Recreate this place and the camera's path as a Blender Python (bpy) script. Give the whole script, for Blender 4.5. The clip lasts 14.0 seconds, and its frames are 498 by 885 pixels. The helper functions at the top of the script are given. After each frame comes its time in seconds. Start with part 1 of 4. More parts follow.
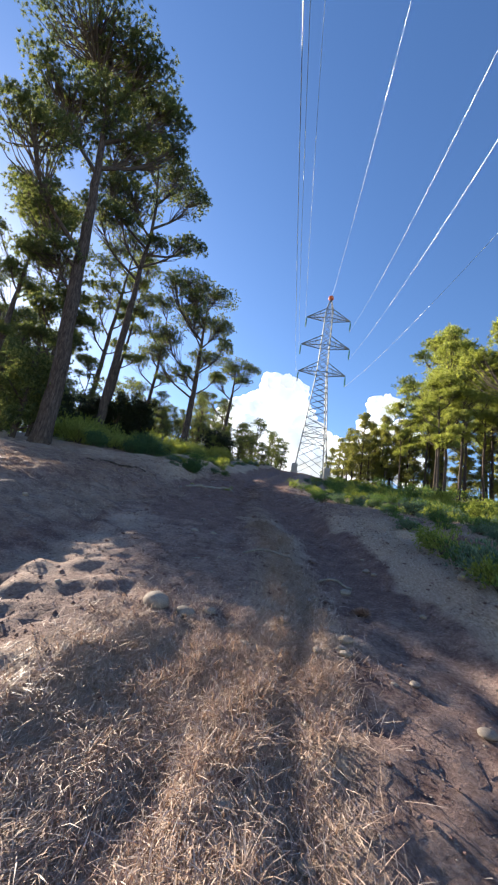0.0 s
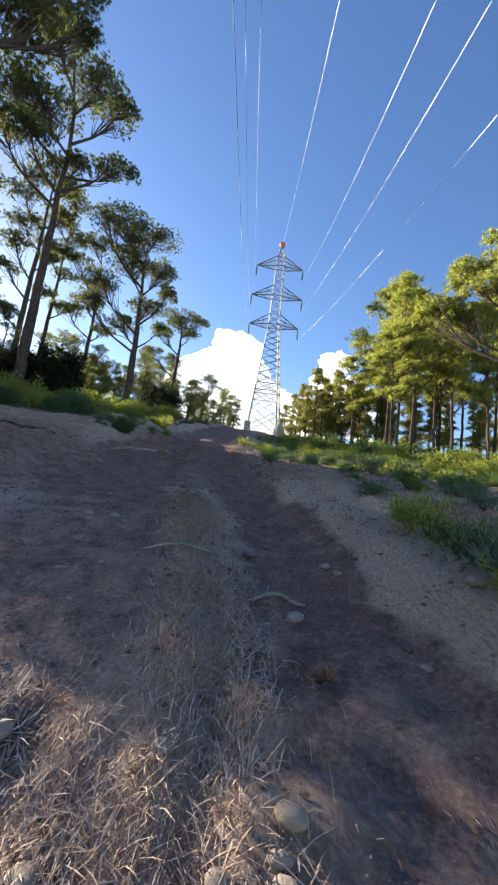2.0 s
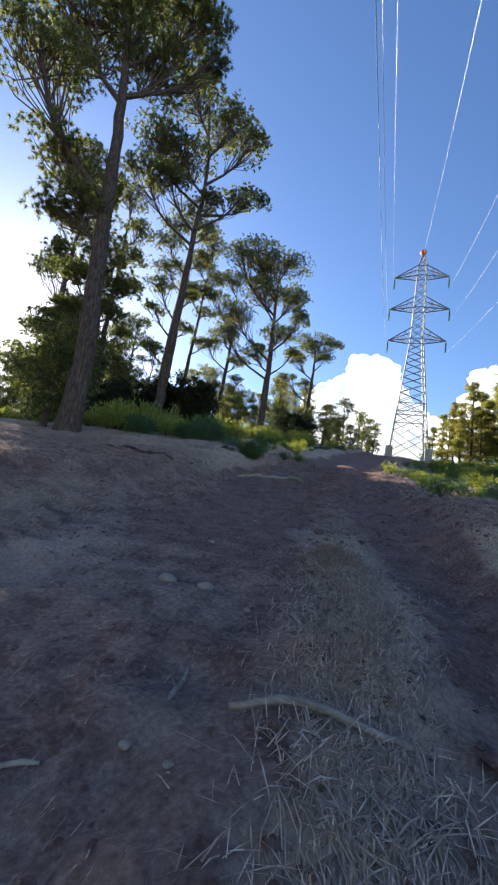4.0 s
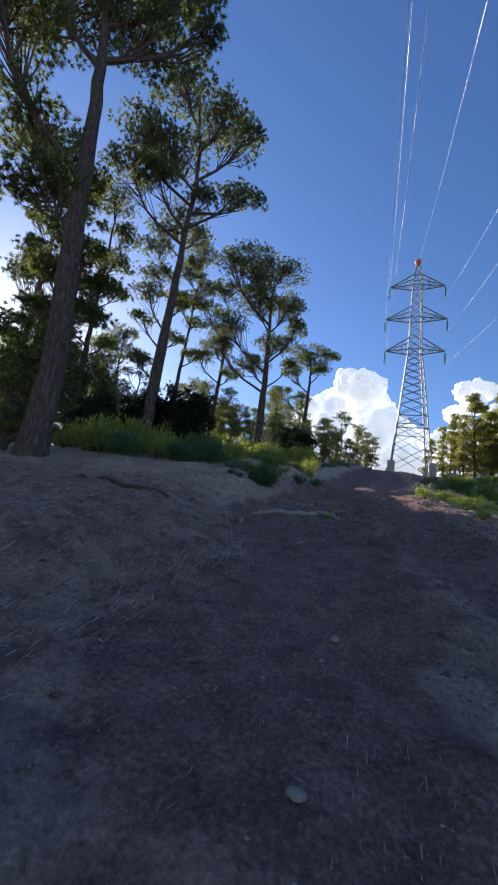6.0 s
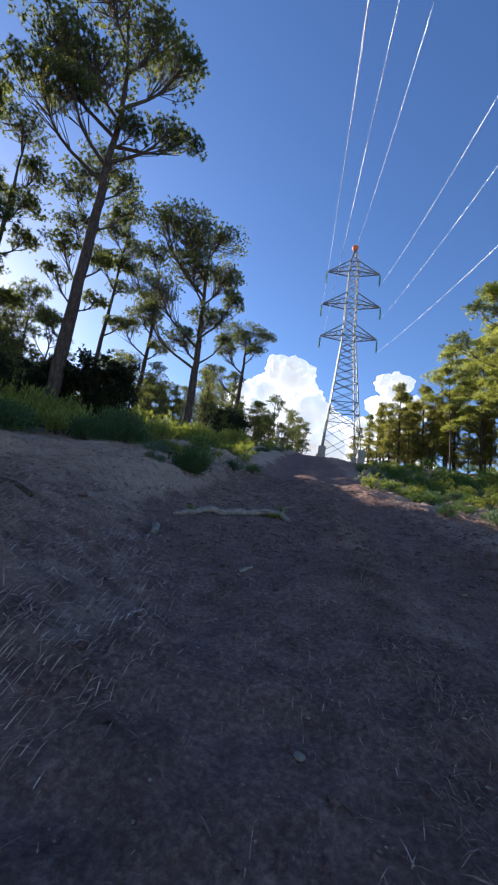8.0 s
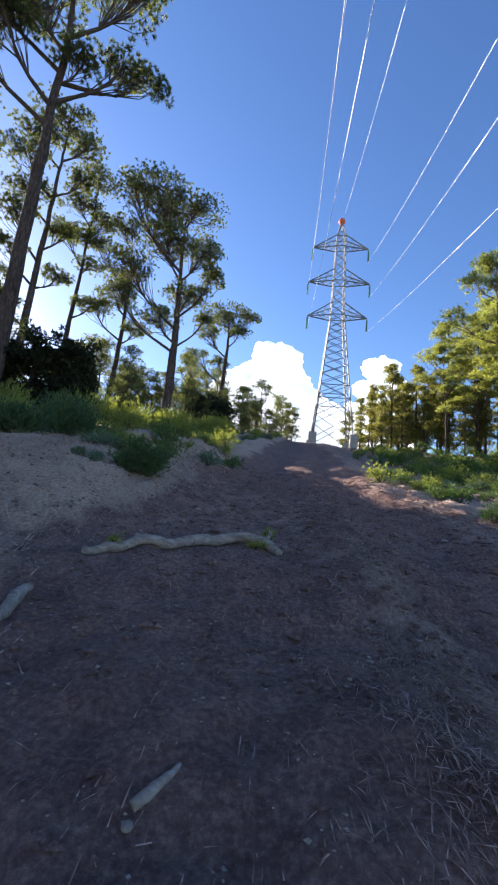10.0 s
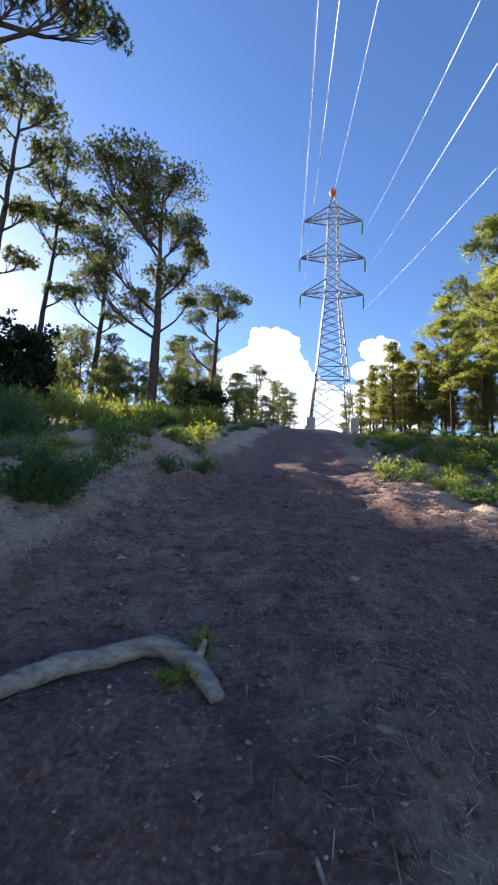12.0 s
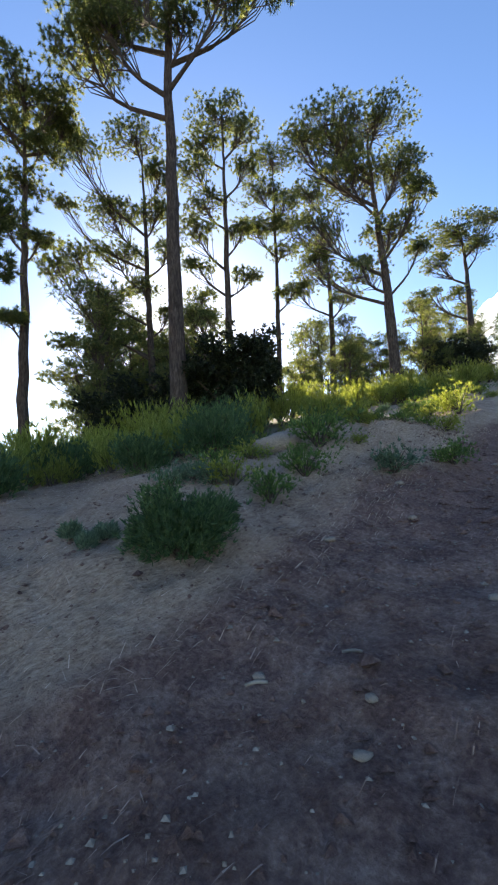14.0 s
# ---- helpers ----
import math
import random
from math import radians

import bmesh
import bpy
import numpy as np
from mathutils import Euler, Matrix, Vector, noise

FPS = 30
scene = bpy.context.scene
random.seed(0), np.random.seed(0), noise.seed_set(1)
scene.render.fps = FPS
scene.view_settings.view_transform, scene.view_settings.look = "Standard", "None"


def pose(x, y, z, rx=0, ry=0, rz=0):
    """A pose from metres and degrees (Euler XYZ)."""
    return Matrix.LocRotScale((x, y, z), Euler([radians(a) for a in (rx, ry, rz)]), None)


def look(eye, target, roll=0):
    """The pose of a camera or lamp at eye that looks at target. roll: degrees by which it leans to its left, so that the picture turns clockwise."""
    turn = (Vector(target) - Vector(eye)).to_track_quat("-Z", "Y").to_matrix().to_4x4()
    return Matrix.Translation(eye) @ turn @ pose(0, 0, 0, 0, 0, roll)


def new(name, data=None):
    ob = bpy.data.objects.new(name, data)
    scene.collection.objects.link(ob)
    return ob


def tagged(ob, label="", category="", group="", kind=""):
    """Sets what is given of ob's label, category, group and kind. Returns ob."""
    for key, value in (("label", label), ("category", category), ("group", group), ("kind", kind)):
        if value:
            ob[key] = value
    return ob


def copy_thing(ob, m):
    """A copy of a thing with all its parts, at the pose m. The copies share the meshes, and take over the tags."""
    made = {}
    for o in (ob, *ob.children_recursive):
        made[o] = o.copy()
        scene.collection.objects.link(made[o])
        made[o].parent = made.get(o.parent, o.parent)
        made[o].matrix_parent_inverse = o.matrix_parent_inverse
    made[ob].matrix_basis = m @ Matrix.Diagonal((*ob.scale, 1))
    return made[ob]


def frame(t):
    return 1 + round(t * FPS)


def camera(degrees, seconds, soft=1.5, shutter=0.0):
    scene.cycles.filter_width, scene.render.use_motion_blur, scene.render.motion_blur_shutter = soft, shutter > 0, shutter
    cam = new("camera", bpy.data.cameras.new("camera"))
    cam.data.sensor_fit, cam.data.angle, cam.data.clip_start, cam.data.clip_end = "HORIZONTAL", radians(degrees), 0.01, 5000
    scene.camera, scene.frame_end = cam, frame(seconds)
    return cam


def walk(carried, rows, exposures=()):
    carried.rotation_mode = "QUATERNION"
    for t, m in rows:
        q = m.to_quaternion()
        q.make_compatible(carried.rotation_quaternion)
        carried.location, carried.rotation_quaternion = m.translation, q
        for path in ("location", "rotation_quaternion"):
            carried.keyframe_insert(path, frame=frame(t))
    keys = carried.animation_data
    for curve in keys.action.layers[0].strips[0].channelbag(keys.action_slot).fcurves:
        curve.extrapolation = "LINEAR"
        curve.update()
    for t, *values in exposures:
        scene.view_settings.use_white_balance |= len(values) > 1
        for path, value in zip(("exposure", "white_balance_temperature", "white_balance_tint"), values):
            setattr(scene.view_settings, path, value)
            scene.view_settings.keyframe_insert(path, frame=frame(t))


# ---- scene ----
cam = camera(63.2, 14.0, soft=2.1)
PATH = [
    (0, (2.055, -0.238, 0.351), (1.659, 1.651, 0.876), 9.7),
    (0.5, (2.098, 0.308, 0.431), (2.076, 2.255, 0.89), 10.2),
    (1, (2.124, 0.916, 0.584), (2.08, 2.865, 1.03), 8.5),
    (1.5, (2.111, 1.507, 0.736), (2.03, 3.47, 1.11), 8.0),
    (2, (2.206, 2.097, 0.835), (2.05, 4.058, 1.194), 6.6),
    (2.5, (2.091, 2.83, 0.911), (1.809, 4.778, 1.265), 6.8),
    (3, (2.049, 3.488, 0.947), (1.596, 5.4, 1.317), 5.4),
    (3.5, (1.889, 4.088, 1.038), (1.221, 5.928, 1.448), 7.8),
    (4, (1.61, 4.601, 1.2), (0.806, 6.388, 1.602), 9.4),
    (4.2, (1.485, 4.837, 1.174), (0.636, 6.604, 1.572), 8.2),
    (6.3, (-0.491, 7.36, 2.005), (-1.199, 9.164, 2.496), 7.9),
    (6.5, (-0.622, 7.596, 2.002), (-1.27, 9.427, 2.479), 7.0),
    (7, (-0.915, 8.159, 2.13), (-1.538, 10.002, 2.595), 5.7),
    (7.5, (-1.078, 8.717, 2.316), (-1.533, 10.611, 2.768), 8.5),
    (7.7, (-1.083, 8.976, 2.357), (-1.51, 10.878, 2.802), 7.7),
    (9.8, (-1.478, 11.854, 3.064), (-1.964, 13.737, 3.531), 5.5),
    (10, (-1.41, 12.108, 3.07), (-1.782, 14.033, 3.465), 5.4),
    (10.5, (-1.382, 12.693, 3.256), (-1.7, 14.635, 3.615), 4.8),
    (11, (-1.39, 13.307, 3.481), (-1.698, 15.259, 3.786), 4.1),
    (11.5, (-1.302, 13.877, 3.634), (-1.655, 15.831, 3.871), 2.1),
    (12, (-1.298, 14.432, 3.767), (-1.672, 16.369, 4.101), 2.7),
    (12.4, (-1.258, 14.812, 3.87), (-2.183, 16.506, 4.394), 2.0),
    (12.5, (-1.263, 14.929, 3.886), (-2.377, 16.496, 4.437), 0.4),
    (13, (-1.402, 15.511, 3.976), (-2.84, 16.774, 4.557), -0.1),
    (13.5, (-1.519, 16.178, 4.103), (-2.882, 17.612, 4.398), -1.7),
    (14, (-1.59, 16.825, 4.275), (-3.053, 18.167, 4.513), -2.7),
]
EXPOSURES = [(0, 1.75, 6500, 11), (1.5, 1.87, 6800, 11), (3, 1.9, 6900, 11), (4.2, 1.77, 6700, 12), (6.3, 1.28, 6050, 15), (7.0, 1.28, 6050, 15), (7.5, 1.32, 6100, 15), (7.7, 1.38, 6150, 15),
             (10, 1.85, 6350, 15), (12, 1.88, 6400, 15), (12.5, 1.93, 6550, 13), (13.5, 2.0, 6700, 12), (14, 2.12, 7100, 11)]
walk(cam, [(t, look(eye, target, roll)) for t, eye, target, roll in PATH], EXPOSURES)

# ---- world, sun, exposure ----
SUN_WAY = Vector((-0.788, 0.521, 0.327)).normalized()   # towards the sun
wd = bpy.data.worlds.new("sky")
scene.world = wd
wd.use_nodes = True
wn = wd.node_tree.nodes
wsky = wn.new("ShaderNodeTexSky")
wsky.sky_type, wsky.sun_disc = "NISHITA", False
wsky.sun_elevation = math.asin(SUN_WAY.z)
wsky.sun_rotation = math.atan2(SUN_WAY.x, SUN_WAY.y)
wsky.altitude, wsky.air_density, wsky.dust_density, wsky.ozone_density = 900, 1.0, 0.5, 1.6
wn["Background"].inputs["Strength"].default_value = 0.078
wsat = wn.new("ShaderNodeHueSaturation")
wsat.inputs["Hue"].default_value, wsat.inputs["Saturation"].default_value = 0.508, 1.2
wd.node_tree.links.new(wsky.outputs[0], wsat.inputs["Color"])
wd.node_tree.links.new(wsat.outputs[0], wn["Background"].inputs["Color"])
sun = new("sun", bpy.data.lights.new("sun", "SUN"))
sun.data.energy, sun.data.angle, sun.data.color = 5.0, radians(0.55), (1.0, 0.90, 0.74)
sun.matrix_world = look((0, 0, 60), Vector((0, 0, 60)) - SUN_WAY)

# ---- materials ----


def shader(name, rough=0.9, spec=0.3):
    m = bpy.data.materials.new(name)
    m.use_nodes = True
    n, l = m.node_tree.nodes, m.node_tree.links
    b = n["Principled BSDF"]
    b.inputs["Roughness"].default_value = rough
    b.inputs["Specular IOR Level"].default_value = spec
    return m, n, l, b


def ramp(n, l, fac, stops):
    r = n.new("ShaderNodeValToRGB")
    while len(r.color_ramp.elements) < len(stops):
        r.color_ramp.elements.new(0.5)
    for e, (p, c) in zip(r.color_ramp.elements, stops):
        e.position, e.color = p, (*c, 1)
    l.new(fac, r.inputs["Fac"])
    return r.outputs["Color"]


def noise_of(n, l, scale, detail=6, rough=0.6, vec=None, stretch=None):
    t = n.new("ShaderNodeTexNoise")
    t.inputs["Scale"].default_value, t.inputs["Detail"].default_value, t.inputs["Roughness"].default_value = scale, detail, rough
    if vec is None:
        vec = n.new("ShaderNodeTexCoord").outputs["Object"]
    if stretch:
        mp = n.new("ShaderNodeMapping")
        mp.inputs["Scale"].default_value = stretch
        l.new(vec, mp.inputs["Vector"])
        vec = mp.outputs["Vector"]
    l.new(vec, t.inputs["Vector"])
    return t.outputs["Fac"]


def blend(n, l, fac, a, b, mode="MIX"):
    x = n.new("ShaderNodeMix")
    x.data_type, x.blend_type = "RGBA", mode
    for v, s in ((fac, x.inputs[0]), (a, x.inputs[6]), (b, x.inputs[7])):
        if isinstance(v, (int, float)):
            s.default_value = v
        elif isinstance(v, tuple):
            s.default_value = (*v, 1)
        else:
            l.new(v, s)
    return x.outputs[2]


def bump(n, l, b, height, strength=0.5, dist=0.02):
    k = n.new("ShaderNodeBump")
    k.inputs["Strength"].default_value, k.inputs["Distance"].default_value = strength, dist
    l.new(height, k.inputs["Height"])
    l.new(k.outputs["Normal"], b.inputs["Normal"])


def plain(name, stops, scale, rough=0.85, spec=0.3, metal=0.0, strength=0.5, dist=0.01, stretch=None, vary=0.25):
    """A surface with grain at one scale, blotches at a larger one, and relief."""
    m, n, l, b = shader(name, rough, spec)
    fine = noise_of(n, l, scale, 8, 0.65, stretch=stretch)
    col = ramp(n, l, fine, stops)
    wide = noise_of(n, l, scale * 0.13, 3)
    col = blend(n, l, vary, col, ramp(n, l, wide, [(0.35, (0.35, 0.33, 0.3)), (0.65, (1, 1, 1))]), "MULTIPLY")
    rnd = n.new("ShaderNodeObjectInfo").outputs["Random"]
    col = blend(n, l, 0.35, col, ramp(n, l, rnd, [(0, (0.6, 0.6, 0.62)), (1, (1, 1, 0.97))]), "MULTIPLY")
    l.new(col, b.inputs["Base Color"])
    b.inputs["Metallic"].default_value = metal
    bump(n, l, b, fine, strength, dist)
    return m


def leafy(name, dark, light, shine, through_share=0.35, tint=(1.0, 0.9, 0.45), mottle=(0.5, 0.55, 0.45)):
    """Foliage: each blade has its own green, and light comes through it."""
    m, n, l, b = shader(name, 0.55, 0.35)
    isl = n.new("ShaderNodeNewGeometry").outputs["Random Per Island"]
    col = ramp(n, l, isl, [(0.0, dark), (0.75, light), (1.0, shine)])
    wide = noise_of(n, l, 0.5, 3)
    col = blend(n, l, 0.5, col, ramp(n, l, wide, [(0.3, mottle), (0.7, (1, 1, 1))]), "MULTIPLY")
    l.new(col, b.inputs["Base Color"])
    tr = n.new("ShaderNodeBsdfTranslucent")
    warm = blend(n, l, 1.0, col, tint, "MULTIPLY")
    l.new(warm, tr.inputs["Color"])
    mix = n.new("ShaderNodeMixShader")
    mix.inputs[0].default_value = through_share
    l.new(b.outputs[0], mix.inputs[1])
    l.new(tr.outputs[0], mix.inputs[2])
    l.new(mix.outputs[0], n["Material Output"].inputs["Surface"])
    return m


def ground_material():
    m, n, l, b = shader("earth", 0.95, 0.15)
    pos = n.new("ShaderNodeTexCoord").outputs["Object"]
    fine = noise_of(n, l, 28, 10, 0.7, pos)
    mid = noise_of(n, l, 3.2, 8, 0.65, pos)
    wide = noise_of(n, l, 0.45, 5, 0.6, pos)
    soil = ramp(n, l, fine, [(0.28, (0.125, 0.078, 0.07)), (0.5, (0.245, 0.158, 0.142)), (0.76, (0.47, 0.34, 0.295))])
    soil = blend(n, l, 0.8, soil, ramp(n, l, mid, [(0.35, (0.5, 0.47, 0.47)), (0.62, (1.0, 0.97, 0.94))]), "MULTIPLY")
    grit = noise_of(n, l, 90, 4, 0.6, pos)
    soil = blend(n, l, ramp(n, l, grit, [(0.66, (0, 0, 0)), (0.74, (0.5, 0.5, 0.5))]), soil, (0.5, 0.4, 0.34))
    red = ramp(n, l, fine, [(0.25, (0.11, 0.062, 0.05)), (0.6, (0.24, 0.145, 0.115)), (0.85, (0.4, 0.275, 0.215))])
    soil = blend(n, l, ramp(n, l, wide, [(0.5, (0, 0, 0)), (0.7, (0.45, 0.45, 0.45))]), soil, red)
    straw = noise_of(n, l, 46, 6, 0.7, pos, (1, 0.22, 1))
    dry = ramp(n, l, straw, [(0.3, (0.19, 0.135, 0.105)), (0.5, (0.44, 0.335, 0.26)), (0.75, (0.68, 0.56, 0.45))])
    tan = ramp(n, l, fine, [(0.25, (0.25, 0.175, 0.14)), (0.55, (0.47, 0.35, 0.285)), (0.85, (0.66, 0.54, 0.45))])
    tag = n.new("ShaderNodeAttribute")
    tag.attribute_name = "cover"
    sep = n.new("ShaderNodeSeparateColor")
    l.new(tag.outputs["Color"], sep.inputs[0])

    def cover(chan):
        k = n.new("ShaderNodeMath")
        k.operation = "ADD"
        l.new(sep.outputs[chan], k.inputs[0])
        s = n.new("ShaderNodeMath")
        s.operation, s.inputs[1].default_value = "MULTIPLY_ADD", 0.9
        s.inputs[2].default_value = -0.45
        l.new(mid, s.inputs[0])
        l.new(s.outputs[0], k.inputs[1])
        return ramp(n, l, k.outputs[0], [(0.25, (0, 0, 0)), (0.8, (1, 1, 1))])
    col = blend(n, l, cover(0), soil, dry)
    col = blend(n, l, cover(1), col, tan)
    green = ramp(n, l, fine, [(0.3, (0.03, 0.045, 0.015)), (0.7, (0.10, 0.12, 0.045))])
    col = blend(n, l, cover(2), col, green)
    l.new(col, b.inputs["Base Color"])
    h = n.new("ShaderNodeMath")
    h.operation = "MULTIPLY_ADD"
    h.inputs[1].default_value = 0.7
    l.new(mid, h.inputs[0])
    l.new(fine, h.inputs[2])
    bump(n, l, b, h.outputs[0], 1.0, 0.045)
    return m


EARTH = ground_material()
BARK = plain("pine bark", [(0.3, (0.04, 0.03, 0.026)), (0.5, (0.10, 0.075, 0.064)), (0.75, (0.22, 0.175, 0.148))], 9, 0.95, 0.15, strength=1.0, dist=0.05, stretch=(1.6, 1.6, 0.35))
LIMB = plain("limb bark", [(0.3, (0.05, 0.04, 0.034)), (0.7, (0.17, 0.135, 0.11))], 12, 0.95, 0.15)
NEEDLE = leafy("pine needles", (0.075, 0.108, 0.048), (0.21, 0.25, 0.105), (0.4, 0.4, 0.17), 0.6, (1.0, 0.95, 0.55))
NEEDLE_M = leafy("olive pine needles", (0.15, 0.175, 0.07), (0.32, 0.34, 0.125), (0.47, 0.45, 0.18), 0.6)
# lighter, yellower needles: sunlight on the far pines is put into the colour
NEEDLE_SUNLIT = leafy("sunlit pine needles", (0.21, 0.25, 0.09), (0.42, 0.46, 0.16), (0.57, 0.58, 0.24), 0.65, (0.98, 0.95, 0.45))
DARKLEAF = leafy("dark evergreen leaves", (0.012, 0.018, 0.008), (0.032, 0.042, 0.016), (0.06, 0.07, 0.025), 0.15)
DEEPSHRUB = leafy("dark green shrub leaves", (0.04, 0.085, 0.04), (0.10, 0.19, 0.085), (0.18, 0.29, 0.13), 0.35)
SHRUB = leafy("green shrub leaves", (0.06, 0.12, 0.04), (0.15, 0.27, 0.08), (0.27, 0.38, 0.12), 0.4)
BROOM = leafy("broom leaves", (0.18, 0.22, 0.06), (0.41, 0.46, 0.14), (0.58, 0.6, 0.25), 0.64, (1.0, 1.0, 0.45))
BLUEGREEN = leafy("blue green leaves", (0.08, 0.14, 0.10), (0.19, 0.29, 0.21), (0.3, 0.4, 0.3), 0.3)
STRAW = leafy("dry straw", (0.31, 0.215, 0.165), (0.58, 0.44, 0.355), (0.78, 0.67, 0.58), 0.2, (1.0, 0.86, 0.72), (0.8, 0.76, 0.74))
BROWN_STRAW = leafy("brown straw", (0.16, 0.10, 0.08), (0.36, 0.245, 0.2), (0.62, 0.48, 0.41), 0.2, (1.0, 0.82, 0.68), (0.75, 0.7, 0.68))
STONE = plain("stone", [(0.3, (0.19, 0.15, 0.125)), (0.55, (0.36, 0.3, 0.25)), (0.8, (0.54, 0.475, 0.41))], 22, 0.9, 0.25)
DEADWOOD = plain("weathered wood", [(0.3, (0.14, 0.115, 0.097)), (0.55, (0.33, 0.288, 0.25)), (0.8, (0.52, 0.475, 0.425))], 14, 0.85, 0.25, strength=0.8, dist=0.012, stretch=(0.25, 1.5, 1.5))
DARKWOOD = plain("dark fallen wood", [(0.3, (0.035, 0.026, 0.02)), (0.7, (0.12, 0.09, 0.07))], 14, 0.9, 0.2)
STEEL = plain("galvanised steel", [(0.3, (0.15, 0.16, 0.17)), (0.7, (0.27, 0.28, 0.29))], 3, 0.6, 0.4, metal=0.25, strength=0.1)
CABLE = plain("aluminium cable", [(0.3, (0.45, 0.45, 0.46)), (0.7, (0.65, 0.65, 0.66))], 3, 0.35, 0.6, metal=0.7, strength=0.1)
GLASSY = plain("green insulator glass", [(0.3, (0.10, 0.30, 0.24)), (0.7, (0.2, 0.45, 0.36))], 5, 0.2, 0.6, strength=0.1)
ORANGE = plain("orange paint", [(0.3, (0.60, 0.10, 0.03)), (0.7, (0.8, 0.16, 0.05))], 4, 0.5, 0.4, strength=0.1)
CONCRETE = plain("concrete", [(0.3, (0.36, 0.35, 0.33)), (0.7, (0.55, 0.53, 0.5))], 12, 0.9, 0.25)
CLOUD, cn, cl, cb = shader("cloud", 1.0, 0.0)
cb.inputs["Base Color"].default_value = (0.9, 0.9, 0.9, 1)
# the cloud's brightness and blue-grey shading are partly painted as a faint glow
cl.new(ramp(cn, cl, noise_of(cn, cl, 0.012, 5), [(0.35, (0.62, 0.70, 0.84)), (0.6, (1.0, 0.99, 0.97))]), cb.inputs["Emission Color"])
cb.inputs["Emission Strength"].default_value = 0.2

# ---- small mesh helpers ----
RNG = np.random.default_rng(7)


def mesh_of(name, verts, faces, mat, smooth=False):
    me = bpy.data.meshes.new(name)
    me.from_pydata([tuple(v) for v in verts], [], faces)
    me.materials.append(mat)
    if smooth:
        me.polygons.foreach_set("use_smooth", [True] * len(me.polygons))
    me.update()
    return me


def triangles(name, verts, mat):
    """A mesh of loose triangles, three rows of verts each."""
    verts = np.asarray(verts, np.float32).reshape(-1, 3)
    k = len(verts)
    me = bpy.data.meshes.new(name)
    me.vertices.add(k)
    me.vertices.foreach_set("co", verts.ravel())
    me.loops.add(k)
    me.loops.foreach_set("vertex_index", np.arange(k, dtype=np.int32))
    me.polygons.add(k // 3)
    me.polygons.foreach_set("loop_start", np.arange(0, k, 3, dtype=np.int32))
    me.materials.append(mat)
    me.update(calc_edges=True)
    return me


def child(name, me, parent, label=""):
    ob = new(name, me)
    ob.parent = parent
    return tagged(ob, label)


def part(name, bm, material, parent, label=""):
    me = bpy.data.meshes.new(name)
    bm.to_mesh(me)
    bm.free()
    me.materials.append(material)
    return child(name, me, parent, label)


def empty(name, x, y, z, label, category, group="", rz=0.0):
    ob = new(name)
    ob.matrix_basis = pose(x, y, z, 0, 0, rz)
    return tagged(ob, label, category, group)


def tube(points, radii, sides=7, seed=0, rough=0.0):
    """Rings round a line of points: verts and faces, closed at both ends."""
    pts = [Vector(p) for p in points]
    rnd = random.Random(seed)
    verts, faces = [], []
    for i, p in enumerate(pts):
        d = (pts[min(i + 1, len(pts) - 1)] - pts[max(i - 1, 0)]).normalized()
        side = d.cross(Vector((0.31, 0.95, 0.05)) if abs(d.z) > 0.6 else Vector((0, 0, 1))).normalized()
        up = side.cross(d)
        for k in range(sides):
            a = 2 * math.pi * k / sides
            r = radii[i] * (1 + rough * rnd.uniform(-1, 1))
            verts.append(p + (side * math.cos(a) + up * math.sin(a)) * r)
    for i in range(len(pts) - 1):
        for k in range(sides):
            a, b = i * sides + k, i * sides + (k + 1) % sides
            faces.append((a, b, b + sides, a + sides))
    faces.append(tuple(reversed(range(sides))))
    faces.append(tuple(range((len(pts) - 1) * sides, len(pts) * sides)))
    return verts, faces


def joined(pieces):
    verts, faces = [], []
    for v, f in pieces:
        k = len(verts)
        verts += v
        faces += [tuple(i + k for i in q) for q in f]
    return verts, faces


def spline(points, n):
    """n points along a smooth line through the given ones."""
    p = [Vector(q) for q in points]
    p = [2 * p[0] - p[1]] + p + [2 * p[-1] - p[-2]]
    out = []
    for s in np.linspace(0, len(p) - 3 - 1e-6, n):
        i, u = int(s), s - int(s)
        a, b, c, d = p[i:i + 4]
        out.append(0.5 * ((2 * b) + (c - a) * u + (2 * a - 5 * b + 4 * c - d) * u * u + (3 * b - a - 3 * c + d) * u ** 3))
    return out


def unit(v):
    return v / np.maximum(np.linalg.norm(v, axis=-1, keepdims=True), 1e-6)


def blades(centres, aims, per, length, width, spread, rng, droop=0.0):
    """Narrow triangles that spray from each centre round its aim."""
    c = np.repeat(centres, per, 0)
    d = unit(np.repeat(aims, per, 0) + rng.normal(size=c.shape) * spread)
    ln = length * rng.uniform(0.6, 1.2, (len(c), 1))
    w = unit(np.cross(d, rng.normal(size=c.shape))) * width * 0.5
    tip = c + d * ln - np.array([0, 0, 1]) * droop * ln
    base = c + d * ln * 0.06
    return np.stack([base - w, base + w, tip], 1)


# ---- the lie of the land ----
LAT = np.random.default_rng(3).random((256, 256))


def vnoise(x, y):
    """Smooth noise, 0 to 1, over unit cells."""
    xi, yi = np.floor(x).astype(int), np.floor(y).astype(int)
    u, v = x - xi, y - yi
    u, v = u * u * (3 - 2 * u), v * v * (3 - 2 * v)
    g = lambda a, b: LAT[a & 255, b & 255]
    return (g(xi, yi) * (1 - u) + g(xi + 1, yi) * u) * (1 - v) + (g(xi, yi + 1) * (1 - u) + g(xi + 1, yi + 1) * u) * v


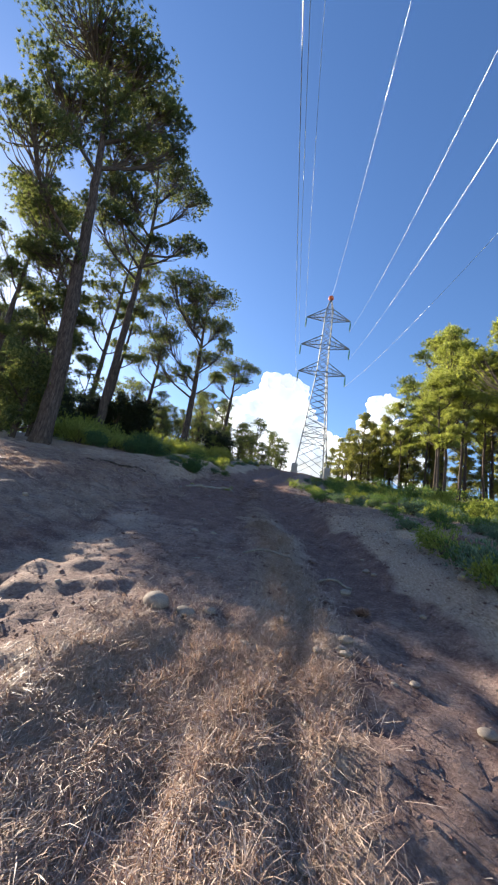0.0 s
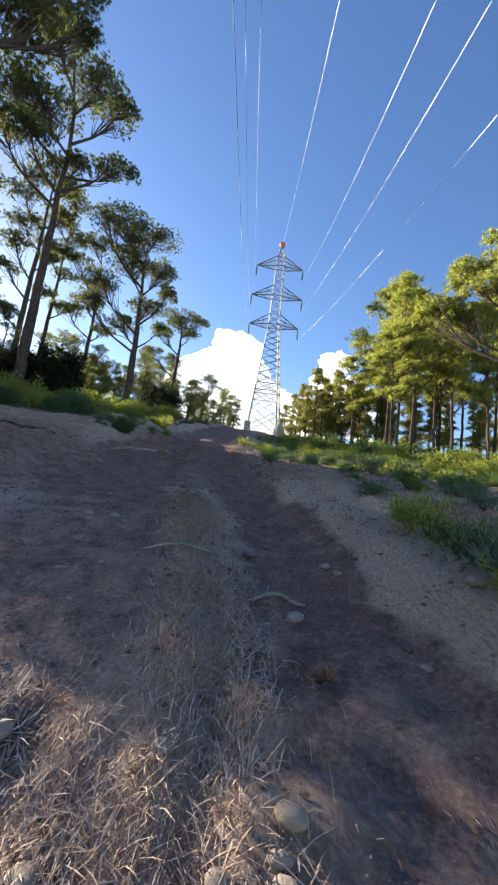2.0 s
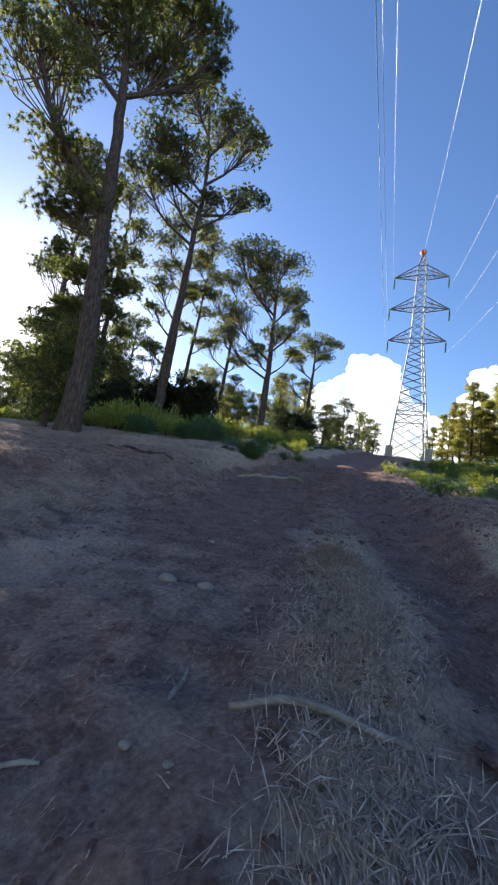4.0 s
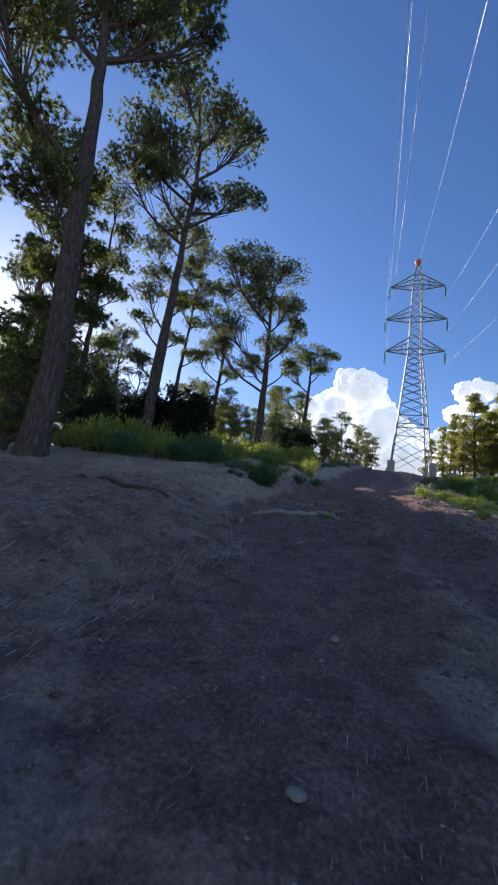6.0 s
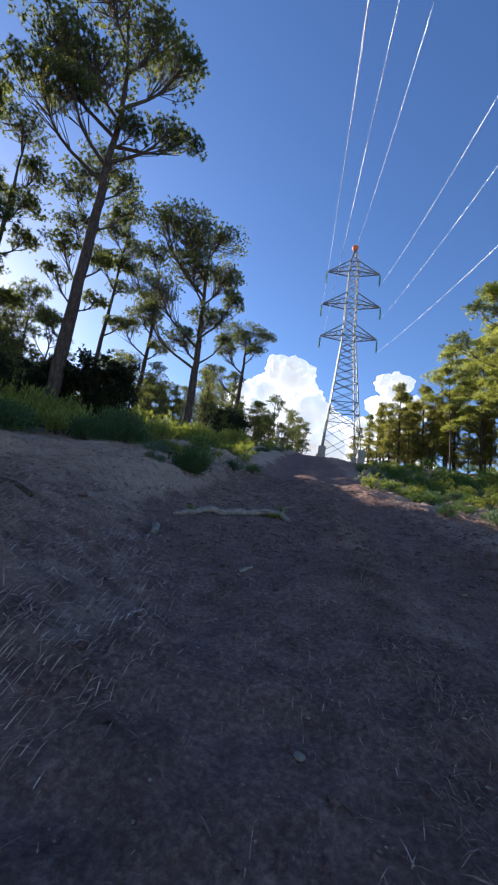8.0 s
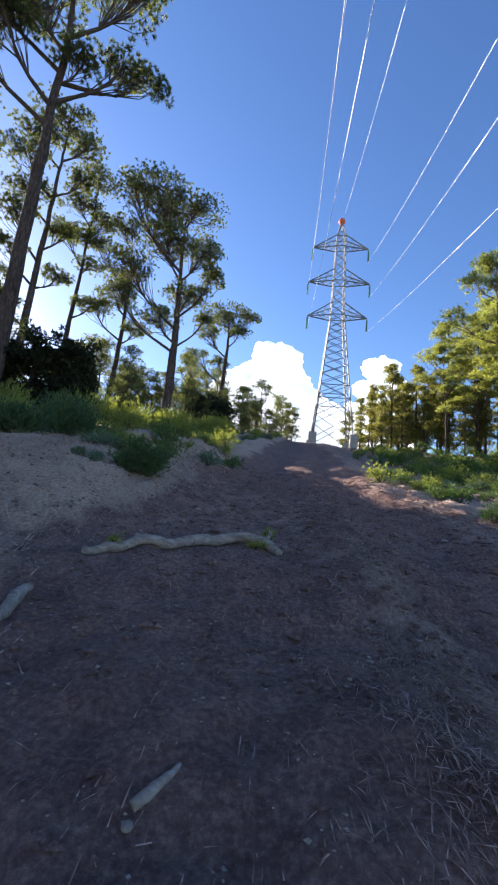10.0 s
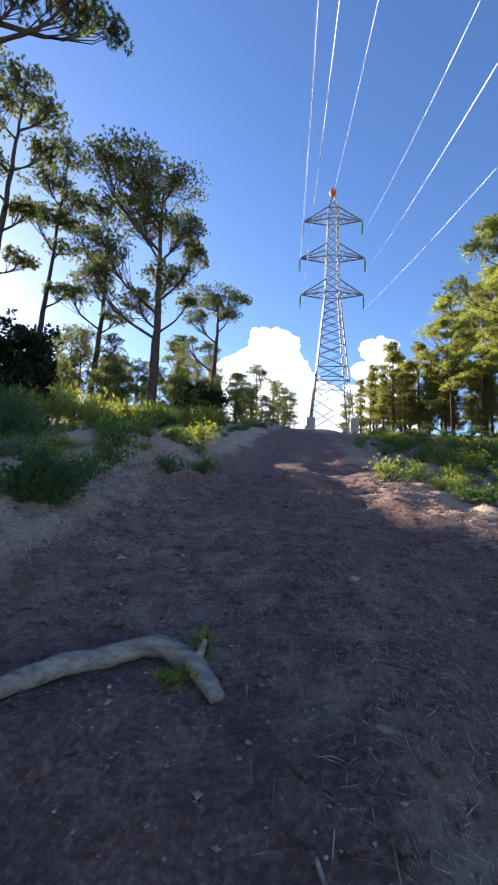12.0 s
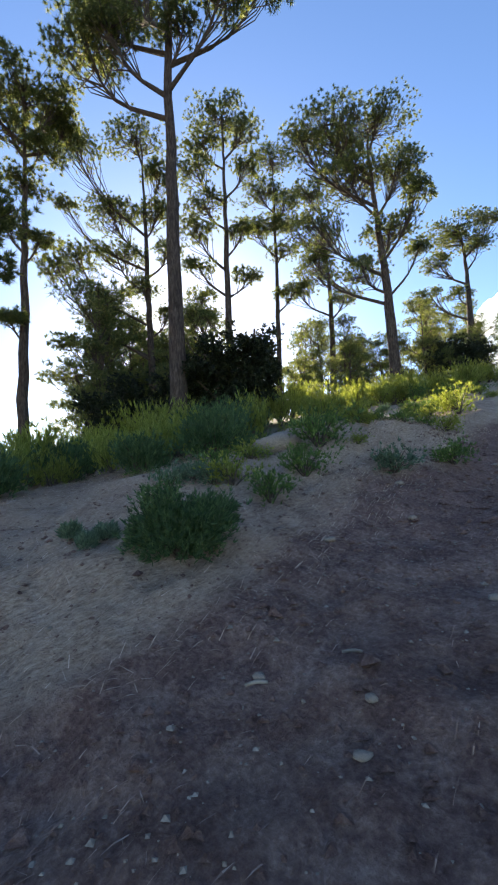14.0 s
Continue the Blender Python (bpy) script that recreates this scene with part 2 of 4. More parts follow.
def fractal(x, y, octaves=4):
    s, a = 0, 1
    for _ in range(octaves):
        s = s + a * (vnoise(x, y) - 0.5)
        x, y, a = x * 2.03 + 17.1, y * 2.03 + 5.3, a * 0.5
    return s


def step(a, b, x):
    u = np.clip((x - a) / (b - a), 0, 1)
    return u * u * (3 - 2 * u)


def trail(y):
    """The straw-grown strip between the two ruts of the dirt track."""
    return np.interp(y, [-30, 0, 3.5, 5.4, 6.4, 8.4, 12, 14, 17, 20, 26, 45, 64, 200], [3.2, 2.2, 2.0, 1.75, 1.48, 1.05, 0.0, -0.55, -1.05, -1.4, -2.0, -3.2, -3.8, -4.2])


def bank_foot(y):
    """How far beside the strip the bank begins to rise."""
    return np.interp(y, [5, 9, 12, 14, 16, 18, 25], [-3.7, -3.3, -2.0, -2.2, -2.7, -1.8, -1.3])


def height(x, y):
    x, y = np.asarray(x, float), np.asarray(y, float)
    q = np.maximum(y - 58, 0)
    z = 0.243 * np.minimum(y, 58) - 1.3 + 14 * 0.243 * (1 - np.exp(-q / 14)) - 0.05 * np.maximum(y - 75, 0)
    z = np.where(y < -10, -3.73 + 0.15 * (y + 10), z)
    z = np.maximum(z, -25)
    u = x - trail(y) + 0.35 * fractal(x * 0.5 + 31, y * 0.5, 2)
    left = np.maximum(bank_foot(y) - u, 0)
    z = z + 0.55 * step(0, 2.4, left) * step(1, 8, y) + 0.06 * np.minimum(left, 13) - 0.05 * np.maximum(left - 15, 0) * (left < 60) - 2.3 * (left >= 60)
    right = np.maximum(u - 1.7, 0)
    low = step(13, 20, y)
    z = z + (1 - low) * (0.22 * step(0, 0.5, right) + 0.05 * np.minimum(right, 5)) - 0.11 * low * np.minimum(right, 3) - 0.012 * np.minimum(right, 60) + 0.05
    # ruts and the raised strip between them
    near = step(-12, -4, y) * (1 - step(50, 62, y))
    z = z - near * (0.03 + 0.10 * step(4, 7, y)) * np.exp(-((u - 1.05) / 0.5) ** 2) * (0.6 + 0.8 * vnoise(y * 0.3 + 3, y * 0))
    z = z - near * 0.06 * np.exp(-((u + 1.2) / 0.8) ** 2)
    z = z + near * 0.04 * np.exp(-(u / 0.4) ** 2) * step(4, 7, y)
    # washed-out steps across the track
    z = z + near * 0.05 * np.sin(y * 2.3 + 2 * vnoise(x * 0.4, y * 0.3)) * np.exp(-((u - 0.9) / 0.8) ** 2) * step(7, 9, y)
    # the gully beside the track
    g = step(1, 4, y) * (1 - step(9.2, 9.7, y + 0.5 * fractal(x * 1.3, y * 0.2, 2)))
    z = z - 1.45 * g * step(2.75, 4.2, u) * (1 - step(8.0, 10.0, u))
    z = z + 0.35 * fractal(x * 0.16, y * 0.16, 3) * step(2.2, 6, np.abs(u))
    z = z + 0.09 * fractal(x * 0.8 + 9, y * 0.8, 4) + (0.075 + 0.06 * step(2.0, 3.2, np.abs(u))) * fractal(x * 3.1, y * 3.1 + 3, 3)
    # furrows and lumps of the washed slope at the start, and the groove beside the straw
    first = 1 - step(3.6, 5.6, y)
    z = z + first * (0.07 * fractal(x * 2.4 + 40, y * 1.1 + 7, 3) * step(0.1, -0.3, u) + 0.02 * fractal(x * 5.1, y * 4.3, 2))
    z = z - 0.055 * np.exp(-((x - trail(y) - 0.02 - 0.1 * np.sin(y * 1.7)) / 0.11) ** 2) * step(-2, 0, y) * (1 - step(5.2, 6.6, y))
    z = z - 0.05 * np.exp(-((u + 0.75 + 0.15 * np.sin(y * 1.3)) / 0.13) ** 2) * first
    # the cut edge of the rut
    z = z + 0.09 * step(1.55, 1.72, u) * near * (1 - step(11, 14, y))
    # the low mound on the bank
    z = z + 0.45 * np.exp(-(((x + 6.3) / 1.5) ** 2 + ((y - 23.2) / 1.6) ** 2))
    return z


def H(x, y):
    return float(height(np.array([x]), np.array([y]))[0])


def spread_lines(lo, a, b, hi, fine, grow):
    mid = list(np.arange(a, b, fine))
    up, s = [b], fine
    while up[-1] < hi:
        s *= grow
        up.append(up[-1] + s)
    down, s = [a], fine
    while down[-1] > lo:
        s *= grow
        down.append(down[-1] - s)
    return np.array(down[:0:-1] + mid + up)


def straw_ridge(x, y):
    """The ridge of straw between the ruts, half way up."""
    return np.exp(-((x + 0.64 + 0.1 * (y - 14) + 0.08 * np.sin(y * 1.9)) / 0.32) ** 2) * (0.4 * step(10.2, 11.6, y) + 0.6 * step(12.8, 14.2, y)) * (1 - step(17.5, 20, y))


def covers(x, y):
    """How much dry straw, pale earth (trodden, and brightened for sun and shade) and green growth lies on the ground.
    """
    u = x - trail(y) + 0.5 * fractal(x * 0.7 + 3, y * 0.7, 3)
    patch = vnoise(x * 0.9 + 4, y * 0.45)
    strip = np.exp(-(u / 0.42) ** 2) * (1 - step(19, 23, y)) * (1.1 - 0.65 * step(9, 12, y))
    start = (1 - step(2.8, 4.8, y)) * step(-0.6, 0.1, -u) * step(-2.6, -1.2, u) * 0.85
    e = bank_foot(y) - 0.75 * step(12, 18, y)
    bank = step(e + 0.1, e - 0.5, u) * (0.38 + 0.34 * step(13, 17, y)) + step(1.5, 1.9, u) * (1.0 - 0.6 * step(9, 12, y)) * (0.35 + 0.65 * step(3.2, 4.8, y)) * (1 - 0.9 * step(3.6, 4.3, u) * step(3, 5, y) * (1 - step(9.6, 10.2, y)))
    ridge = 0.4 * straw_ridge(x, y)
    straw = np.maximum.reduce([strip, start, bank, ridge]) * (0.7 + 0.6 * patch)
    # paler earth over the sunlit start puts some of the sun into colour
    pale = (1 - step(3.2, 5.0, y)) * step(-0.1, 0.6, u) * 0.3
    # earth made paler to lift the shade on the lower track
    lifted = (1 - step(8.0, 11.0, y)) * step(-4.2, -3.0, u) * (0.34 - 0.2 * np.exp(-((u - 1.1) / 0.5) ** 2) * step(4, 6, y) + 0.3 * step(-2.2, -3.2, u)) * (0.7 + 0.6 * vnoise(x * 1.3, y * 1.3 + 8))
    pale = np.maximum(pale, lifted)
    # the upper track's shade is lifted with paler colour as well
    pale = np.maximum(pale, 0.3 * step(15.5, 17.5, y) * (1 - step(20, 23, y)) * step(0.4, -0.6, u))
    # sandy bank, with the sunlit patch on it painted as a pale oval
    pale = np.maximum(pale, 0.9 * np.exp(-(((x - 1.8) / 2.2) ** 2 + ((y - 23) / 2.0) ** 2)))
    green = step(4.0, 8, u) * step(8, 16, y) * 0.55 + step(-5, -9, u) * step(17, 23, y) * 0.62
    return straw, pale, green


xs = spread_lines(-900, -7, 6.5, 900, 0.085, 1.11)
ys = spread_lines(-400, 0, 23, 1500, 0.085, 1.08)
gx, gy = np.meshgrid(xs, ys)
gz = height(gx, gy)
nx, ny = len(xs), len(ys)
idx = np.arange(nx * ny).reshape(ny, nx)
quads = np.stack([idx[:-1, :-1], idx[:-1, 1:], idx[1:, 1:], idx[1:, :-1]], -1).reshape(-1, 4)
gm = bpy.data.meshes.new("ground")
gm.vertices.add(nx * ny)
gm.vertices.foreach_set("co", np.stack([gx, gy, gz], -1).astype(np.float32).ravel())
gm.loops.add(quads.size)
gm.loops.foreach_set("vertex_index", quads.astype(np.int32).ravel())
gm.polygons.add(len(quads))
gm.polygons.foreach_set("loop_start", np.arange(0, quads.size, 4, dtype=np.int32))
gm.polygons.foreach_set("use_smooth", np.ones(len(quads), bool))
gm.materials.append(EARTH)
gm.update(calc_edges=True)
attr = gm.color_attributes.new("cover", "FLOAT_COLOR", "POINT")
cs, cp, cg = covers(gx, gy)
attr.data.foreach_set("color", np.stack([cs, cp, cg, np.ones_like(cs)], -1).astype(np.float32).ravel())
ground = tagged(new("ground", gm), "dark volcanic soil track with dry straw and grassy banks", "ground", kind="structure")

# ---- pines ----


def pine(name, x, y, face, stem, lobes, radius, label, seed, needle=None, tuft=1.0, density=1.0, coarse=1.0, group="pines along the track"):
    """A tall pine. stem: (sideways, height) along the trunk; lobes: (sideways, height, width, depth) of the needle pads."""
    rng, rnd = np.random.default_rng(seed), random.Random(seed)
    base = H(x, y)
    tree = empty(name, x, y, base - 0.1, label, "tree", group)
    a = radians(face)
    right, away = Vector((math.cos(a), math.sin(a), 0)), Vector((-math.sin(a), math.cos(a), 0))
    pts = [right * s + Vector((0, 0, max(h, 0))) for s, h in stem]
    pts[0].z = -0.3
    line = spline(pts, 26)
    top = line[-1].z
    rad = [radius * (1.0 - 0.86 * (max(p.z, 0) / top) ** 1.15) * (1 + 0.35 * math.exp(-max(p.z, 0) / 0.5)) for p in line]
    wob = [p + Vector((rnd.uniform(-1, 1), rnd.uniform(-1, 1), 0)) * 0.04 for p in line]
    v, f = tube(wob, rad, 12, seed, 0.07)
    child("trunk", mesh_of("trunk", v, f, BARK, True), tree, "rough grey-brown pine trunk")

    def on_stem(z):
        z = min(max(z, 0.2), top * 0.97)
        for p, q in zip(line, line[1:]):
            if p.z <= z <= q.z:
                return p.lerp(q, (z - p.z) / max(q.z - p.z, 1e-6))
        return line[-1]

    cents, aims = [], []
    for s, h, rw, rz in lobes:
        depth = rnd.uniform(-0.45, 0.45) * max(1.0, abs(s) * 0.8)
        mid = right * s + away * depth + Vector((0, 0, h))
        out = math.hypot(s - on_stem(h).dot(right), depth)
        start = on_stem(h - 0.85 * out - rz * 0.9)
        knee = start.lerp(mid, 0.5) + (mid - start) * Vector((0.14, 0.14, 0)) + Vector((0, 0, -0.1 * out + rnd.uniform(-0.15, 0.15)))
        arm = spline([start, knee, mid], 7)
        r0 = min(radius * 0.32, 0.035 + 0.019 * (out + rw))
        pieces = [tube(arm, [r0 * (1 - 0.11 * i) for i in range(7)], 6, seed)]
        twigs = int((9 + 10.5 * rw * max(rz, 0.65)) * min(1.0, 0.25 + density))
        for k in range(twigs):
            d = unit(rng.normal(size=3))
            d[2] = abs(d[2]) * 1.05 - 0.3
            rr = rng.uniform(0.66, 1.0) if k % 3 else rng.uniform(0.2, 0.7)
            tip = mid + right * (d[0] * rw * 0.92 * rr) + away * (d[1] * rw * 0.85 * rr) + Vector((0, 0, d[2] * rz * 0.85 * rr - 0.1))
            root = arm[rnd.randint(2, 6)]
            bend = root.lerp(tip, 0.6) - Vector((0, 0, 0.13 * (tip - root).length))
            pieces.append(tube([root, bend, tip], [r0 * 0.3, r0 * 0.2, 0.01], 4, seed))
            n = max(4, int(13 * density))
            spr = 0.34 * (0.6 + 0.2 * rw)
            c = np.array(tip) + np.clip(rng.normal(size=(n, 3)), -1.3, 1.3) * np.array([spr, spr, spr * 0.5])
            cents.append(c)
            aim = unit(c - np.array(tip) + np.array(d) * 0.25 + np.array([0, 0, 0.12]))
            aims.append(aim * 0.7 + np.array([0, 0, 0.55]))
        vv, ff = joined(pieces)
        child("limb", mesh_of("limb", vv, ff, LIMB), tree)
    tri = blades(np.concatenate(cents), np.concatenate(aims), int(32 * tuft), 0.22 * coarse, 0.027 * coarse, 0.8, rng, 0.1)
    child("crown", triangles("crown", tri, needle or NEEDLE), tree, "feathery green needle pads")
    return tree


PINES = [
    ("tall_pine", -14.2, 25.0, 38, 0.34, [(-0.07, 0), (-0.05, 3.19), (-0.1, 8.9), (-0.13, 14.6), (-0.17, 20.0), (-1.0, 25.2)],
     [(-2.0, 25.4, 2.5, 2.0), (0.8, 24.5, 2.7, 2.2), (2.4, 22.6, 1.8, 1.5), (-4.1, 21.8, 2.6, 2.1), (-4.2, 18.5, 2.0, 1.5), (-1.9, 21.1, 2.5, 2.1),
      (-2.5, 17.9, 1.7, 1.3), (0.7, 17.3, 1.3, 0.7), (2.5, 17.9, 1.2, 0.7), (3.7, 20.2, 1.2, 0.7)]),
    ("tall_pine", -11.0, 15.3, 40, 0.42, [(0.3, 0), (0.2, 3.64), (-0.3, 8.49), (-0.65, 12.5), (-1.15, 16.8), (-2.0, 22.2)],
     [(-3.2, 23.2, 4.2, 2.8), (-0.4, 22.5, 2.8, 2.3), (1.2, 21.0, 2.0, 1.8), (-3.3, 18.7, 3.0, 2.5), (-4.1, 14.8, 2.3, 2.3), (0.4, 17.7, 2.5, 1.2),
      (2.3, 19.2, 1.2, 0.8), (-2.5, 11.6, 1.8, 1.1), (-1.4, 9.6, 2.0, 1.2), (-1.0, 19.5, 2.6, 1.7)]),
    ("round_pine", -14.6, 43.0, 26, 0.42, [(-0.16, 0), (-0.13, 6.8), (-0.36, 11.6), (-0.6, 17.1), (-0.55, 20.3)],
     [(0.1, 20.8, 3.1, 1.8), (-3.5, 21.0, 3.1, 1.8), (-5.3, 20.0, 1.9, 1.6), (1.2, 16.9, 2.3, 2.3), (2.3, 14.1, 1.2, 2.0), (-2.1, 16.7, 3.1, 2.1),
      (-4.8, 13.8, 2.5, 1.5), (0.4, 12.3, 2.4, 1.7), (2.1, 10.1, 0.9, 1.0), (-1.8, 9.8, 2.6, 1.1), (-5.6, 12.2, 2.0, 1.1), (-2.7, 19.3, 2.7, 1.6)]),
    ("flat_topped_pine", -14.7, 57.7, 17, 0.38, [(0.25, 0), (0.56, 8.8), (0.56, 12.8), (0.32, 15.7)],
     [(0.0, 15.3, 3.3, 1.2), (2.9, 15.3, 1.5, 1.2), (-1.8, 12.4, 1.8, 1.2), (1.9, 12.7, 1.6, 0.9), (-2.9, 9.4, 1.6, 0.8), (-0.4, 8.7, 1.4, 0.8), (0.5, 13.9, 2.9, 1.0)]),
    ("slender_pine", -21.4, 33.9, 49, 0.30, [(-0.25, 0), (-0.14, 9.8), (-0.05, 19.1), (-0.05, 23.2)],
     [(-0.1, 23.2, 2.7, 1.4), (-1.6, 21.2, 1.9, 1.2), (1.4, 21.8, 1.6, 1.2), (-2.1, 18.8, 1.7, 1.0), (1.5, 18.7, 1.2, 0.9), (-1.6, 16.4, 1.9, 1.0),
      (-2.1, 13.8, 1.6, 1.0), (1.1, 13.9, 1.2, 0.8), (-2.1, 11.5, 1.3, 0.6), (-1.7, 8.0, 1.2, 0.4), (1.3, 11.0, 1.3, 0.6)]),
    ("leaning_pine", -26.3, 30.6, 61, 0.31, [(0.25, 0), (-0.09, 9.1), (-0.26, 15.6), (-0.47, 23.4)],
     [(-0.9, 23.5, 2.5, 1.5), (-5.0, 21.3, 2.2, 1.4), (-6.1, 19.2, 1.2, 0.8), (0.9, 20.8, 1.7, 1.5), (-2.7, 17.7, 2.4, 1.6), (0.5, 17.9, 1.9, 1.6),
      (-5.2, 14.6, 1.9, 1.2), (-2.4, 14.5, 2.3, 1.2), (-5.9, 12.4, 1.6, 0.9), (1.4, 15.3, 1.2, 1.2), (-0.6, 12.0, 1.6, 1.0), (-3.7, 10.9, 1.8, 0.9), (1.3, 10.0, 1.3, 0.6)]),
    ("slender_pine", -21.0, 20.5, 79, 0.26, [(0.83, 0), (0.77, 8.1), (0.72, 13.6), (0.61, 19.0)],
     [(0.6, 19.1, 2.8, 1.4), (1.8, 18.3, 1.3, 1.0), (0.0, 16.9, 1.5, 1.1), (1.3, 16.1, 1.0, 1.0), (-0.1, 12.2, 1.0, 0.9), (1.3, 11.3, 0.8, 0.7), (0.6, 14.2, 1.1, 0.7), (0.2, 7.4, 0.8, 0.5), (-1.2, 18.4, 1.4, 0.9), (2.4, 17.9, 1.2, 0.9)]),
    ("slender_pine", -13.2, 17.7, 80, 0.19, [(0.0, 0), (-0.15, 4.0), (-0.2, 8.2)],
     [(-0.4, 8.2, 1.5, 0.8), (0.9, 7.6, 1.0, 0.6), (-1.4, 7.2, 1.1, 0.6), (0.6, 6.2, 1.0, 0.4), (-1.1, 5.6, 1.0, 0.4)]),
    ("young_pine", -28.0, 27.65, 60, 0.18, [(0.0, 0), (-0.1, 4.4), (-0.25, 10.0)],
     [(0.0, 10.1, 1.8, 0.7), (-1.8, 8.3, 2.1, 0.75), (1.5, 8.6, 1.55, 0.75), (-2.4, 5.9, 1.7, 0.6), (2.2, 6.1, 1.0, 0.35), (-0.2, 7.6, 1.15, 0.4)]),
    ("slender_pine", -24.7, 42.4, 41, 0.27, [(-0.4, 0), (0.0, 14.6), (0.2, 24.7)],
     [(0.1, 25.1, 2.2, 1.7), (-1.2, 22.1, 2.4, 1.6), (1.1, 20.3, 1.7, 1.3), (-1.8, 17.9, 1.8, 1.2), (-0.2, 18.5, 1.8, 1.2), (0.6, 15.7, 1.6, 0.8), (1.4, 11.8, 1.9, 0.7)]),
    ("slender_pine", -21.6, 45.6, 34, 0.30, [(-0.2, 0), (0.1, 8.3), (0.0, 15.3), (-0.4, 19.8)],
     [(-1.2, 20.3, 2.2, 1.7), (-2.7, 17.0, 1.8, 1.3), (-0.9, 12.7, 2.3, 1.0), (-2.8, 11.4, 1.9, 0.8), (1.4, 9.7, 1.6, 0.8), (-0.3, 14.8, 2.1, 1.2)]),
]
for k, (nm, px, py, fc, rd, st, lb) in enumerate(PINES):
    pine(nm, px, py, fc, st, lb, rd, "tall grey-trunked pine with open feathery green crown on the bank", 40 + k)


def made_up(seed, tall, wide, crown_from, count, cone=False):
    """Pads for a pine of that height: flat-topped, or cone-shaped when young."""
    r = random.Random(seed)
    pads = []
    for i in range(count):
        u = (i + r.random()) / count
        h = tall * (crown_from + (1 - crown_from) * u)
        reach = wide * ((1 - u) * 0.9 + 0.12 if cone else math.sin(math.pi * (0.25 + 0.6 * u)))
        pads.append((r.uniform(-1, 1) * reach, h, wide * (0.35 + 0.25 * r.random()) * (1 - 0.45 * u if cone else 1), wide * 0.24))
    pads.append((0, tall, wide * (0.3 if cone else 0.55), wide * 0.3))
    return pads


def stand(kinds, spots, label, group):
    """Copies of a few pines, turned and sized differently."""
    r = random.Random(len(spots))
    for i, (x, y, s) in enumerate(spots):
        m = pose(x, y, H(x, y) - 0.15, r.uniform(-2, 2), r.uniform(-2, 2), r.uniform(0, 360))
        c = copy_thing(kinds[i % len(kinds)], m)
        c.scale = (s, s, s * r.uniform(0.92, 1.08))
        tagged(c, label, "tree", group)


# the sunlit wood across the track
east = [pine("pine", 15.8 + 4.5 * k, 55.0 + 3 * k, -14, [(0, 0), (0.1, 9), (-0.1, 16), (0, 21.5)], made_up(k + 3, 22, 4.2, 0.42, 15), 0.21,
             "sunlit yellow-green pine with a tall bare trunk", 80 + k, NEEDLE_SUNLIT, 0.36, 0.5, 2.5, "sunlit pines across the track") for k in range(4)]
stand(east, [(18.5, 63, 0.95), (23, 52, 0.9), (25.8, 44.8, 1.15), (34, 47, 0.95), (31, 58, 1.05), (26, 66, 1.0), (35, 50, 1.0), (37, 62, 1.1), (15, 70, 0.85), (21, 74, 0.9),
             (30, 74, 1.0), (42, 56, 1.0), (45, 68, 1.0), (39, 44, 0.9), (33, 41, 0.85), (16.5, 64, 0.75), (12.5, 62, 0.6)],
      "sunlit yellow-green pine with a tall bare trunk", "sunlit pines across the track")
cones = [pine("young_pine", 7.5 + 3.5 * k, 70.0 + k, 0, [(0, 0), (0.05, 7), (0, 13)], made_up(k + 20, 13, 3.0, 0.2, 16, True), 0.2,
              "cone-shaped young green pine behind the pylon", 90 + k, NEEDLE_M, 0.34, 0.42, 2.5, "young pines near the pylon") for k in range(3)]
stand(cones, [(6, 68, 0.6), (8.5, 67, 0.65), (11, 66, 0.7), (13.5, 68, 0.8), (9.8, 71, 0.8), (4.5, 70, 0.55), (5.5, 74, 0.8), (9.5, 76, 0.95), (12.5, 72, 0.95), (4.0, 79, 0.75), (11.5, 80, 1.0), (15.5, 77, 1.0), (19.0, 70, 0.9), (7.0, 83, 0.9), (17.5, 66, 0.8), (23.5, 69, 0.85),
              (2.6, 85, 0.7), (28, 70, 0.9), (22, 79, 1.0), (27, 82, 1.1), (33, 80, 1.0), (38, 76, 1.1), (43, 79, 1.1), (49, 74, 1.1), (55, 70, 1.1), (60, 62, 1.1), (35, 68, 0.8), (26, 60, 0.5), (31, 64, 0.6), (64, 54, 1.1), (14.5, 62, 0.5), (18, 60, 0.45), (22, 57, 0.5), (27, 54, 0.5), (31, 52, 0.5), (12, 73, 0.6), (16, 73, 0.6), (20, 75, 0.7), (25, 75, 0.7), (8, 73, 0.55), (36, 56, 0.6)], "cone-shaped young green pine behind the pylon", "young pines near the pylon")
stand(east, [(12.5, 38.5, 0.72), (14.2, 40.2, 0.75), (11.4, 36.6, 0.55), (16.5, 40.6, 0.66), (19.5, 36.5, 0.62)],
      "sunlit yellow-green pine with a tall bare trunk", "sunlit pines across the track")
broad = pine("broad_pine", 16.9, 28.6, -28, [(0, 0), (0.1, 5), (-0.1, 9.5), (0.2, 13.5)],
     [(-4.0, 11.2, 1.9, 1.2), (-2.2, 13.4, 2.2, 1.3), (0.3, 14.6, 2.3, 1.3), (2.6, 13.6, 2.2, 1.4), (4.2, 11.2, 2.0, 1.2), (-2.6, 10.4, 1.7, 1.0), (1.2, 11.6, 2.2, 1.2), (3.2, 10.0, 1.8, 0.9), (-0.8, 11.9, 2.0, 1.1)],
     0.36, "broad sunlit yellow-green pine with a thick trunk", 77, NEEDLE_SUNLIT, 0.7, 0.8, 1.5, "sunlit pines across the track")
broad.scale = (1.12, 1.12, 1.12)
